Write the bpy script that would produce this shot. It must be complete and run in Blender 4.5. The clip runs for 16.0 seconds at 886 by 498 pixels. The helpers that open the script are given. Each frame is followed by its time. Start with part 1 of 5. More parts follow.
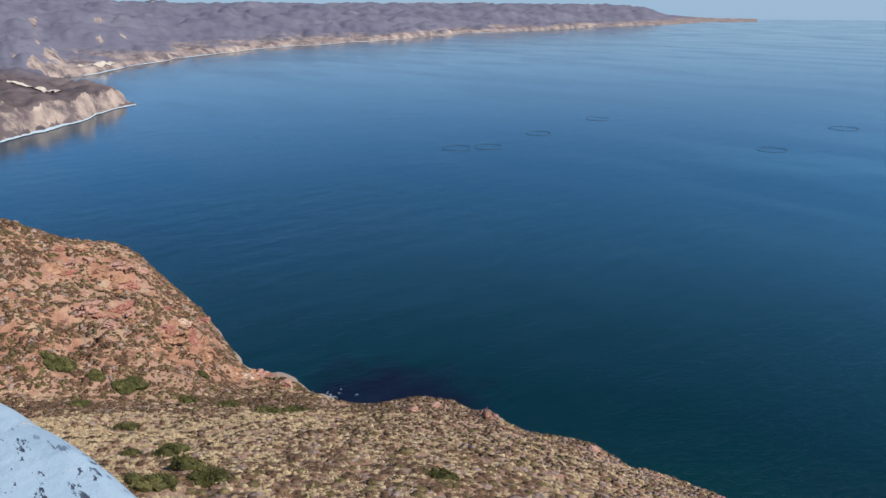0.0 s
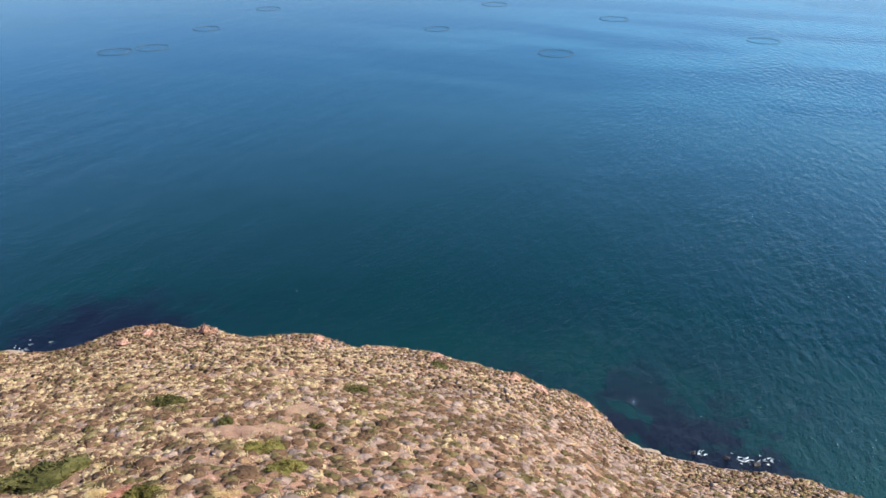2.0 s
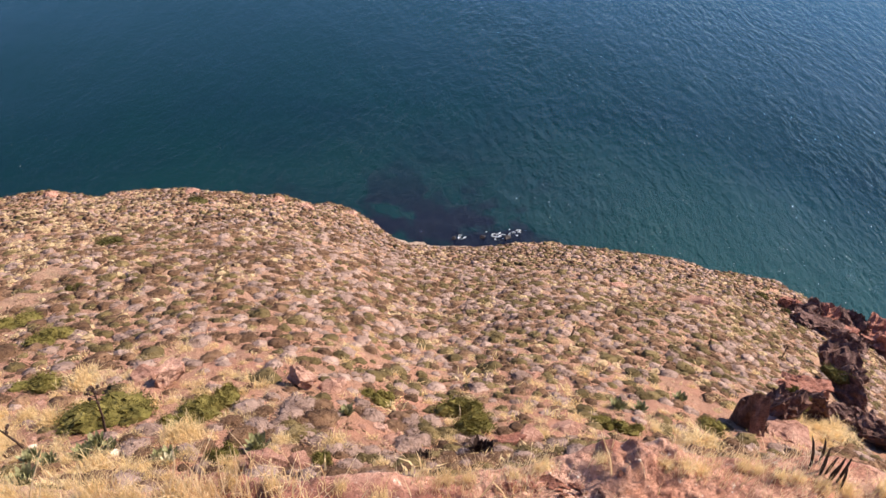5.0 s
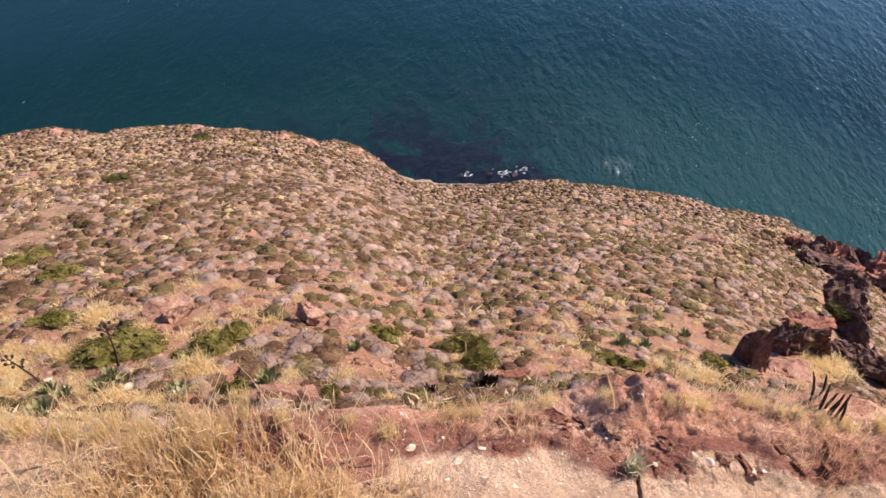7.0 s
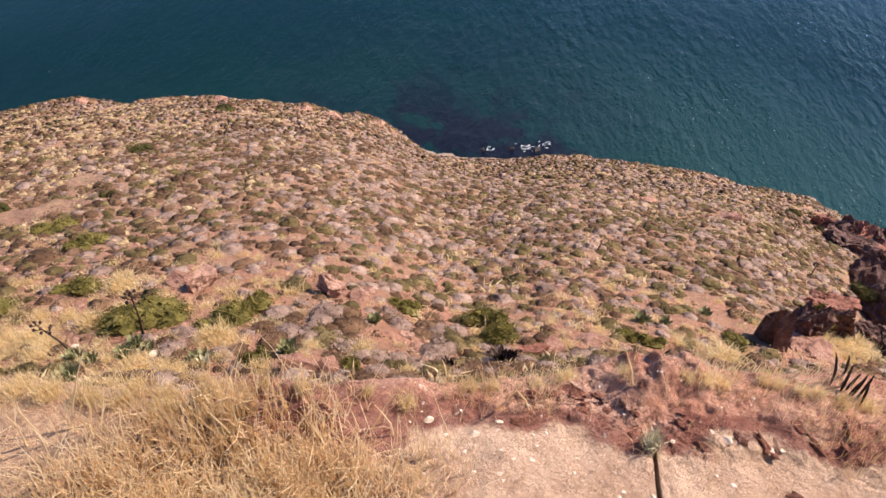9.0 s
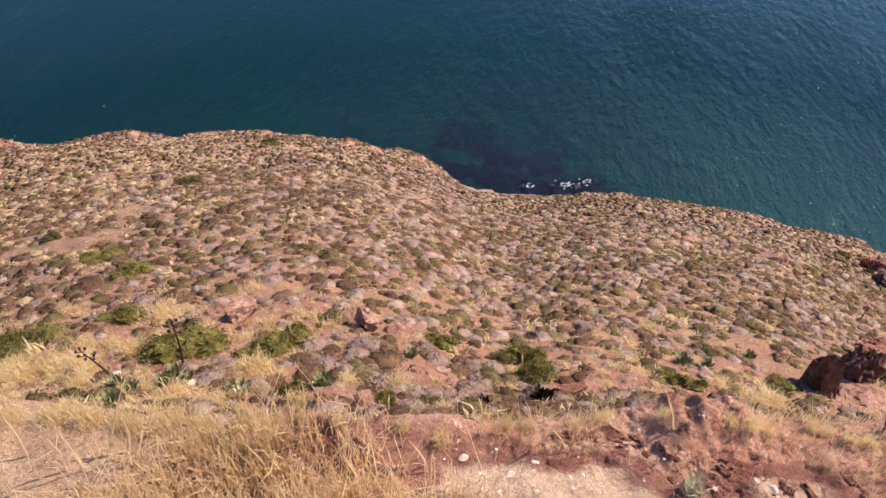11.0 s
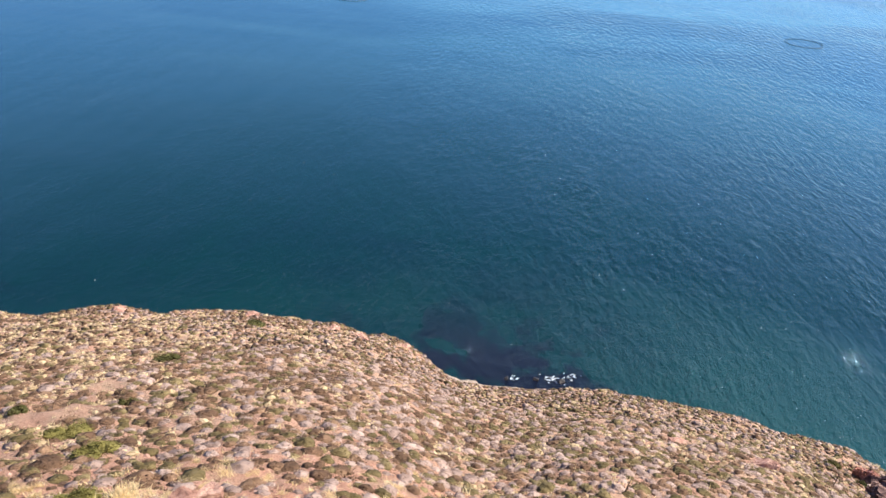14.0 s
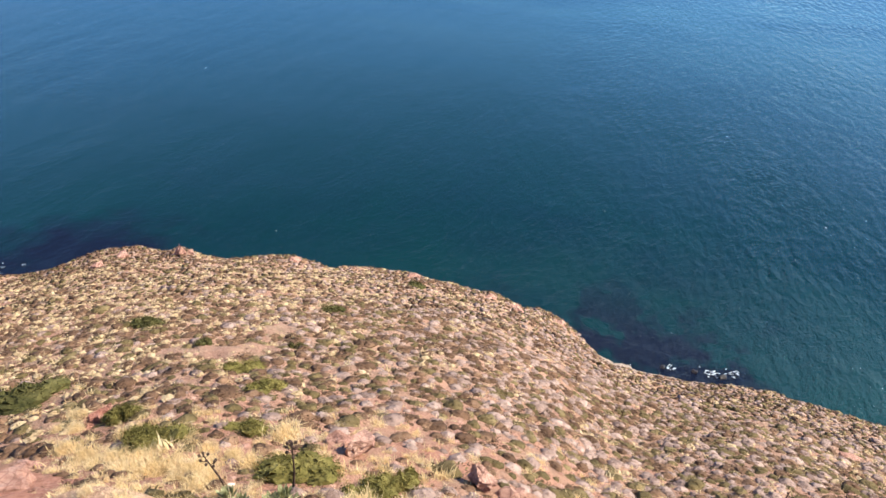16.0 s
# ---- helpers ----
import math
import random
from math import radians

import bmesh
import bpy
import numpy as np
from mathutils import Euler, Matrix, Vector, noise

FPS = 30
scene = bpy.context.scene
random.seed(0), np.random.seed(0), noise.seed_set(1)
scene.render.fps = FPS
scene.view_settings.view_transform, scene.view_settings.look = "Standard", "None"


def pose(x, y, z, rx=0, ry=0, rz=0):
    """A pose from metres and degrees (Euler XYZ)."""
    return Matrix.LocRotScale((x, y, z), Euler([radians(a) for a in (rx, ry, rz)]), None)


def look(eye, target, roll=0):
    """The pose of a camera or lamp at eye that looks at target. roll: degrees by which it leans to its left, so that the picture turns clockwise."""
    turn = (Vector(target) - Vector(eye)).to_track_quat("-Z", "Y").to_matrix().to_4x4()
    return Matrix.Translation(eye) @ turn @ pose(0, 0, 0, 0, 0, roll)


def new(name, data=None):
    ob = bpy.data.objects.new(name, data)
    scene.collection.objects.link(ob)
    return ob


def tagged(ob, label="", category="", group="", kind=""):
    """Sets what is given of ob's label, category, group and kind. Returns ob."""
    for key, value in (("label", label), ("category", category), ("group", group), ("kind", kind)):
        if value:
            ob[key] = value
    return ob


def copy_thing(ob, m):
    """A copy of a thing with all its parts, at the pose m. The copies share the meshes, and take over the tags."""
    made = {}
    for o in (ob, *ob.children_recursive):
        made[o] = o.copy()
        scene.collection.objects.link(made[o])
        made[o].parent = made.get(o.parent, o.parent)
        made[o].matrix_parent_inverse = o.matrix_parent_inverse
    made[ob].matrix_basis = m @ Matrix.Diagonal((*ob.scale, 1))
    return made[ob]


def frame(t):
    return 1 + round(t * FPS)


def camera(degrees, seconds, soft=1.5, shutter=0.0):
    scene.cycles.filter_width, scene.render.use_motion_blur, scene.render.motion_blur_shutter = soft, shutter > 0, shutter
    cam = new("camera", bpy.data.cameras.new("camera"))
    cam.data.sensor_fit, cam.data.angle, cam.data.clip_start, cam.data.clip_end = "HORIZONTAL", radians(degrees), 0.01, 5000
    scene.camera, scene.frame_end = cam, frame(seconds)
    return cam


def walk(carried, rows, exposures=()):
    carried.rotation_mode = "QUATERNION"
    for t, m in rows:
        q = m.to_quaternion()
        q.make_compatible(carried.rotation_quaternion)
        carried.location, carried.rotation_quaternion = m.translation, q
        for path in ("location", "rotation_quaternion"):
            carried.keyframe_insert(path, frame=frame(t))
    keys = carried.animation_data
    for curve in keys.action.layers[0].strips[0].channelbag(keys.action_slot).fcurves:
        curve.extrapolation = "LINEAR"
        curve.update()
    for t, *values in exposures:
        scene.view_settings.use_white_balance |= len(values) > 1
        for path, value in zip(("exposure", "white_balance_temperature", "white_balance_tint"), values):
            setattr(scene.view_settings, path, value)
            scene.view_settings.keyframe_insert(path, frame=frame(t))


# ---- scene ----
cam = camera(62.47, 16.0, soft=1.5, shutter=0.0)
PATH = [
    (0.0, 0.00, -0.20, 90.0, 71.43, 0.00, 47.83),
    (0.2, 0.00, -0.20, 90.0, 68.57, -0.72, 44.92),
    (0.5, 0.00, -0.20, 90.0, 63.38, -0.88, 40.89),
    (1.0, 0.00, -0.20, 90.0, 58.91, 0.54, 36.77),
    (1.5, 0.00, -0.17, 90.0, 63.22, 0.87, 28.86),
    (2.0, 0.00, -0.10, 90.0, 63.35, -0.26, 22.97),
    (2.5, 0.00, -0.04, 90.0, 60.77, -0.59, 20.25),
    (3.0, 0.00, 0.00, 90.0, 57.03, -0.72, 14.54),
    (3.5, 0.00, 0.00, 90.0, 50.51, -2.94, 5.79),
    (4.0, 0.00, 0.00, 90.0, 48.67, -2.96, 2.95),
    (4.2, 0.00, 0.00, 90.0, 49.50, -3.13, 2.99),
    (6.3, 0.00, 0.00, 90.0, 47.63, -2.82, 1.40),
    (6.5, 0.00, 0.00, 90.0, 46.37, -3.17, 1.47),
    (7.0, 0.00, 0.00, 90.0, 44.51, -2.79, 2.83),
    (7.5, 0.00, 0.00, 90.0, 43.60, -2.52, 3.31),
    (8.0, 0.00, 0.00, 90.0, 42.57, -2.33, 3.99),
    (10.3, 0.00, 0.00, 90.0, 42.37, -1.71, 5.78),
    (10.5, 0.00, 0.00, 90.0, 43.71, -1.41, 6.33),
    (11.0, 0.00, 0.00, 90.0, 45.11, -0.79, 7.43),
    (11.5, 0.00, 0.00, 90.0, 46.80, -0.57, 7.69),
    (12.0, 0.00, 0.00, 90.0, 49.04, -1.12, 7.13),
    (12.5, 0.00, 0.00, 90.0, 52.69, -1.97, 7.53),
    (13.0, 0.00, 0.00, 90.0, 55.05, -2.38, 7.56),
    (13.5, 0.00, 0.00, 90.0, 57.42, -3.07, 7.46),
    (14.0, 0.00, 0.00, 90.0, 59.80, -3.52, 8.05),
    (14.5, 0.00, 0.00, 90.0, 59.39, -3.21, 9.29),
    (15.0, 0.00, 0.00, 90.0, 55.98, -2.34, 11.71),
    (15.5, 0.00, 0.00, 90.0, 55.29, -1.23, 15.81),
    (16.0, 0.00, 0.00, 90.0, 57.12, -0.96, 21.29),
]
EXPOSURES = [(0.0, 0.18, 5750, 4), (0.5, 0.75, 6050, 7), (1.0, 1.0, 6200, 8), (1.5, 0.75, 6000, 2), (2.0, 0.90, 6100, 3), (2.5, 0.93, 6200, 4), (3.0, 0.95, 6400, 8), (3.5, 0.98, 6600, 12), (4.0, 0.91, 6800, 16),
             (5.5, 0.82, 6800, 17), (6.5, 0.79, 6800, 17), (7.0, 0.67, 6850, 18), (8.2, 0.68, 6850, 18), (10.5, 0.57, 6800, 18), (11.0, 0.60, 6800, 18), (12.5, 0.91, 6600, 12), (14.0, 1.08, 6200, 8), (15.0, 1.10, 6250, 8), (16.0, 1.08, 6300, 8)]
walk(cam, [(t, pose(x, y, z, rx, ry, rz)) for t, x, y, z, rx, ry, rz in PATH], EXPOSURES)

# ---- light ----
SUN_AZ, SUN_EL = 63.0, 44.0          # bearing clockwise from +y, height, in degrees
world = bpy.data.worlds.new("sky")
scene.world = world
world.use_nodes = True
wn, wl = world.node_tree.nodes, world.node_tree.links
sky = wn.new("ShaderNodeTexSky")
sky.sky_type, sky.sun_disc = "NISHITA", False
sky.sun_elevation, sky.sun_rotation = radians(SUN_EL), radians(SUN_AZ)
sky.altitude, sky.air_density, sky.dust_density, sky.ozone_density = 90, 1.0, 0.5, 2.0
wn["Background"].inputs["Strength"].default_value = 0.088
tint = wn.new("ShaderNodeMix")        # a cooler white point for the sky
tint.data_type, tint.blend_type = "RGBA", "MULTIPLY"
tint.inputs[0].default_value, tint.inputs[7].default_value = 1.0, (0.58, 0.85, 1.27, 1.0)
wl.new(sky.outputs[0], tint.inputs[6])
up, haze = wn.new("ShaderNodeSeparateXYZ"), wn.new("ShaderNodeMix")      # sea haze pales the sky towards the horizon
wl.new(wn.new("ShaderNodeTexCoord").outputs["Generated"], up.inputs[0])
fade = wn.new("ShaderNodeMapRange")
fade.interpolation_type = "SMOOTHSTEP"
for k, v in ((1, -0.02), (2, 0.22), (3, 0.75), (4, 0.0)):
    fade.inputs[k].default_value = v
wl.new(up.outputs["Z"], fade.inputs[0])
haze.data_type = "RGBA"
haze.inputs[7].default_value = (4.3, 5.3, 6.7, 1.0)
wl.new(fade.outputs[0], haze.inputs[0])
wl.new(tint.outputs[2], haze.inputs[6])
wl.new(haze.outputs[2], wn["Background"].inputs["Color"])
sun = new("sun", bpy.data.lights.new("sun", "SUN"))
sun.data.energy, sun.data.angle, sun.data.color = 5.6, radians(0.55), (1.0, 0.90, 0.75)
sa, se = radians(SUN_AZ), radians(SUN_EL)
sun.matrix_world = look((60, 80, 200), (60 - math.sin(sa) * math.cos(se), 80 - math.cos(sa) * math.cos(se), 200 - math.sin(se)))

# ---- materials ----


def rgba(c):
    return (*c, 1.0)


class Mat:
    """A node material with a short way of writing its nodes."""

    def __init__(self, name, roughness=0.9, specular=0.3):
        self.mat = bpy.data.materials.new(name)
        self.mat.use_nodes = True
        self.n, self.l = self.mat.node_tree.nodes, self.mat.node_tree.links
        self.b = self.n["Principled BSDF"]
        self.b.inputs["Roughness"].default_value = roughness
        self.b.inputs["Specular IOR Level"].default_value = specular
        self.obj = self.n.new("ShaderNodeTexCoord").outputs["Object"]
        self.geo = self.n.new("ShaderNodeNewGeometry")

    def put(self, socket, value):
        if isinstance(value, bpy.types.NodeSocket):
            self.l.new(value, socket)
        else:
            socket.default_value = value

    def noise(self, scale, detail=4.0, rough=0.6, vector=None, distortion=0.0, stretch=None):
        node = self.n.new("ShaderNodeTexNoise")
        vec = vector or self.geo.outputs["Position"]
        if stretch:
            m = self.n.new("ShaderNodeMapping")
            m.inputs["Scale"].default_value = stretch[:3]
            if len(stretch) > 4:                # turned before it is drawn out
                m.vector_type = "TEXTURE"
                m.inputs["Scale"].default_value = [1 / s for s in stretch[:3]]
            if len(stretch) > 3:
                m.inputs["Rotation"].default_value = (0, 0, radians(stretch[3]))
            self.l.new(vec, m.inputs["Vector"])
            vec = m.outputs[0]
        self.l.new(vec, node.inputs["Vector"])
        node.inputs["Scale"].default_value, node.inputs["Detail"].default_value = scale, detail
        node.inputs["Roughness"].default_value, node.inputs["Distortion"].default_value = rough, distortion
        return node.outputs["Fac"]

    def voronoi(self, scale, feature="F1", out="Distance"):
        node = self.n.new("ShaderNodeTexVoronoi")
        node.feature = feature
        self.l.new(self.geo.outputs["Position"], node.inputs["Vector"])
        node.inputs["Scale"].default_value = scale
        return node.outputs[out]

    def ramp(self, fac, *stops):
        node = self.n.new("ShaderNodeValToRGB")
        els = node.color_ramp.elements
        while len(els) < len(stops):
            els.new(0.5)
        for e, (p, c) in zip(els, stops):
            e.position = p
            e.color = rgba(c) if isinstance(c, tuple) else (c, c, c, 1)
        self.put(node.inputs["Fac"], fac)
        return node.outputs["Color"]

    def mix(self, fac, a, b, blend="MIX"):
        node = self.n.new("ShaderNodeMix")
        node.data_type, node.blend_type = "RGBA", blend
        self.put(node.inputs[0], fac)
        for k, v in ((6, a), (7, b)):
            self.put(node.inputs[k], rgba(v) if isinstance(v, tuple) else v)
        return node.outputs[2]

    def math(self, op, a, b=0.0, c=0.0):
        node = self.n.new("ShaderNodeMath")
        node.operation = op
        for k, v in enumerate((a, b, c)):
            self.put(node.inputs[k], v)
        return node.outputs[0]

    def axis(self, name, vector=None):
        node = self.n.new("ShaderNodeSeparateXYZ")
        self.l.new(vector or self.geo.outputs["Position"], node.inputs[0])
        return node.outputs[name]

    def bump(self, height, strength=0.5, distance=0.05):
        node = self.n.new("ShaderNodeBump")
        node.inputs["Strength"].default_value, node.inputs["Distance"].default_value = strength, distance
        self.l.new(height, node.inputs["Height"])
        if self.b.inputs["Normal"].is_linked:
            self.l.new(self.b.inputs["Normal"].links[0].from_socket, node.inputs["Normal"])
        self.l.new(node.outputs[0], self.b.inputs["Normal"])

    def colour(self, c):
        self.put(self.b.inputs["Base Color"], rgba(c) if isinstance(c, tuple) else c)
        return self


def shrub_material(name, dark, mid, light, fine=14.0, glow=0.0):
    """Dry or leafy scrub: shade varies from bush to bush and within each."""
    m = Mat(name, 0.92, 0.12)
    c = m.ramp(m.noise(0.9, 2), (0.30, dark), (0.5, mid), (0.70, light))
    c = m.mix(m.ramp(m.noise(fine, 3), (0.40, 0.0), (0.72, 0.6)), c, light)
    c = m.mix(m.ramp(m.geo.outputs["Random Per Island"], (0.0, 0.0), (1.0, 0.5)), c, dark)
    m.colour(c)
    m.bump(m.noise(fine, 4, 0.7), 0.7, 0.09)
    if glow:                          # thin dry blades let the sun through
        t, mix = m.n.new("ShaderNodeBsdfTranslucent"), m.n.new("ShaderNodeMixShader")
        m.l.new(c, t.inputs["Color"])
        mix.inputs[0].default_value = glow
        m.l.new(m.b.outputs[0], mix.inputs[1])
        m.l.new(t.outputs[0], mix.inputs[2])
        m.l.new(mix.outputs[0], m.n["Material Output"].inputs["Surface"])
    return m.mat


def soil_material():
    m = Mat("hillside_soil", 0.95, 0.15)
    big, mid, fine = m.noise(0.035, 4), m.noise(0.35, 5), m.noise(6.0, 6, 0.7)
    c = m.ramp(mid, (0.30, (0.305, 0.151, 0.099)), (0.50, (0.377, 0.218, 0.143)), (0.70, (0.434, 0.301, 0.188)))
    c = m.mix(m.ramp(big, (0.42, 0.0), (0.62, 0.75)), c, (0.434, 0.260, 0.175))
    c = m.mix(m.ramp(fine, (0.45, 0.0), (0.75, 0.55)), c, (0.196, 0.121, 0.090))
    c = m.mix(m.ramp(m.noise(0.9, 4), (0.50, 0.0), (0.62, 0.65)), c, (0.246, 0.177, 0.118))
    c = m.mix(m.ramp(m.voronoi(3.2), (0.12, 0.55), (0.22, 0.0)), c, (0.196, 0.113, 0.082))
    upper = m.math("SQRT", m.math("ADD", m.math("MULTIPLY", m.axis("X"), m.axis("X")), m.math("MULTIPLY", m.axis("Y"), m.axis("Y"))))
    c = m.mix(m.math("MULTIPLY", m.ramp(m.math("MULTIPLY", upper, 0.02), (0.36, 0.75), (0.75, 0.0)), m.ramp(m.noise(0.6, 5, 0.65), (0.36, 0.2), (0.58, 1.0))), c, (0.46, 0.225, 0.150))
    # bare rock where the ground is steep: red, ochre and grey bands
    up = m.axis("Z", m.geo.outputs["Normal"])
    rock = m.ramp(m.noise(0.11, 6, 0.65, stretch=(1, 1, 2.2)), (0.30, (0.156, 0.0936, 0.0702)), (0.45, (0.3588, 0.1716, 0.1014)),
                  (0.58, (0.4056, 0.234, 0.1482)), (0.72, (0.312, 0.2418, 0.156)))
    rock = m.mix(m.ramp(m.noise(1.4, 6, 0.7), (0.40, 0.0), (0.62, 0.8)), rock, (0.1716, 0.1014, 0.078))
    c = m.mix(m.ramp(m.math("ADD", up, m.math("MULTIPLY", m.noise(0.25, 5), 0.25)), (0.80, 1.0), (0.93, 0.0)), c, rock)
    px, py = m.axis("X"), m.axis("Y")
    # broken faces of red and cream rock on the second headland
    patch = m.math("MULTIPLY", m.ramp(m.math("MULTIPLY", px, -0.005), (0.66, 0.0), (0.74, 1.0)), m.ramp(m.noise(0.06, 6, 0.7), (0.43, 0.0), (0.50, 0.9)))
    face = m.ramp(m.noise(0.16, 6, 0.7), (0.34, (0.15, 0.08, 0.055)), (0.46, (0.32, 0.145, 0.085)), (0.58, (0.40, 0.23, 0.145)), (0.70, (0.42, 0.32, 0.21)))
    c = m.mix(patch, c, face)
    # the ledge under the lookout: red crust over pale earth
    dist = m.math("SQRT", m.math("ADD", m.math("MULTIPLY", px, px), m.math("MULTIPLY", py, py)))
    crust = m.ramp(m.noise(1.3, 7, 0.72), (0.36, (0.38, 0.165, 0.118)), (0.47, (0.58, 0.305, 0.215)), (0.62, (0.72, 0.44, 0.33)))
    crust = m.mix(m.ramp(m.noise(5.5, 6, 0.75), (0.54, 0.0), (0.61, 0.8)), crust, (0.17, 0.066, 0.050))
    band = m.math("ADD", m.math("MULTIPLY", py, 0.1), m.math("MULTIPLY", m.noise(0.9, 6, 0.65), 0.16))
    crust = m.mix(m.ramp(band, (0.50, 0.75), (0.53, 0.0)), crust, (0.23, 0.092, 0.072))
    crust = m.mix(m.ramp(m.noise(2.3, 5, 0.7), (0.60, 0.0), (0.66, 0.7)), crust, (0.55, 0.26, 0.165))
    crust = m.mix(m.ramp(m.noise(9, 4, 0.6), (0.66, 0.0), (0.70, 0.85)), crust, (0.80, 0.66, 0.55))
    pale = m.ramp(m.noise(2.2, 6, 0.7), (0.35, (0.50, 0.315, 0.215)), (0.6, (0.70, 0.49, 0.355)))
    pale = m.mix(m.ramp(m.noise(22, 3), (0.6, 0.0), (0.68, 0.7)), pale, (0.82, 0.66, 0.52))
    ledge = m.mix(m.math("MULTIPLY", m.ramp(band, (0.465, 1.0), (0.478, 0.0)), m.ramp(m.math("ADD", px, m.noise(1.1, 5)), (-0.35, 0.0), (0.15, 1.0))), crust, pale)
    litter = m.ramp(m.noise(12, 5, 0.7), (0.35, (0.52, 0.31, 0.20)), (0.65, (0.76, 0.53, 0.34)))
    ledge = m.mix(m.ramp(m.math("ADD", m.math("MULTIPLY", px, 0.12), m.math("ADD", m.math("MULTIPLY", m.noise(0.9, 4), 0.3), 0.4)), (0.18, 0.8), (0.30, 0.0)), ledge, litter)
    foot = m.math("MULTIPLY", m.ramp(m.math("ADD", m.math("MULTIPLY", py, 0.1), m.math("MULTIPLY", m.noise(1.3, 5), 0.10)), (0.385, 0.9), (0.405, 0.0)),
                  m.ramp(m.math("ADD", m.math("MULTIPLY", px, 0.1), 0.5), (0.44, 1.0), (0.49, 0.0)))
    ledge = m.mix(foot, ledge, litter)
    c = m.mix(m.ramp(m.math("ADD", m.math("MULTIPLY", dist, 0.05), m.math("MULTIPLY", m.noise(0.3, 3), 0.2)), (0.50, 1.0), (0.68, 0.0)), c, ledge)
    # a bare bank of red earth beside the lookout
    bx, by = m.math("MULTIPLY", m.math("ADD", px, 18.0), 0.13), m.math("MULTIPLY", m.math("SUBTRACT", py, 9.2), 0.34)
    bank = m.math("SQRT", m.math("ADD", m.math("MULTIPLY", bx, bx), m.math("MULTIPLY", by, by)))
    bank = m.ramp(m.math("ADD", bank, m.math("MULTIPLY", m.noise(0.9, 5, 0.65), 0.8)), (0.85, 0.85), (1.15, 0.0))
    c = m.mix(bank, c, m.ramp(m.noise(3.0, 5, 0.7), (0.35, (0.36, 0.15, 0.10)), (0.65, (0.55, 0.28, 0.19))))
    # wet rock and pale sand by the water line
    z = m.axis("Z")
    c = m.mix(m.ramp(m.math("ADD", m.math("MULTIPLY", z, 0.12), m.math("MULTIPLY", m.noise(0.3), 0.3)), (0.20, 1.0), (0.45, 0.0)),
              c, (0.31, 0.235, 0.18))
    m.colour(c)
    m.bump(m.noise(1.6, 8, 0.7), 0.8, 0.35)
    m.bump(m.noise(4.5, 8, 0.72, distortion=0.6), 0.9, 0.12)
    m.bump(m.noise(14, 5, 0.7), 0.9, 0.08)
    return m.mat


def rock_material(name, dark, mid, pale, scale=1.6):
    m = Mat(name, 0.9, 0.25)
    c = m.ramp(m.noise(scale, 7, 0.68), (0.32, dark), (0.50, mid), (0.70, pale))
    c = m.mix(m.ramp(m.voronoi(scale * 2.6, "DISTANCE_TO_EDGE"), (0.0, 0.75), (0.07, 0.0)), c, dark)
    c = m.mix(m.ramp(m.noise(scale * 9, 4, 0.7), (0.55, 0.0), (0.75, 0.5)), c, pale)
    m.colour(c)
    m.bump(m.noise(scale * 1.3, 8, 0.75), 0.8, 0.25)
    m.bump(m.noise(scale * 6, 8, 0.75), 0.9, 0.1)
    return m.mat


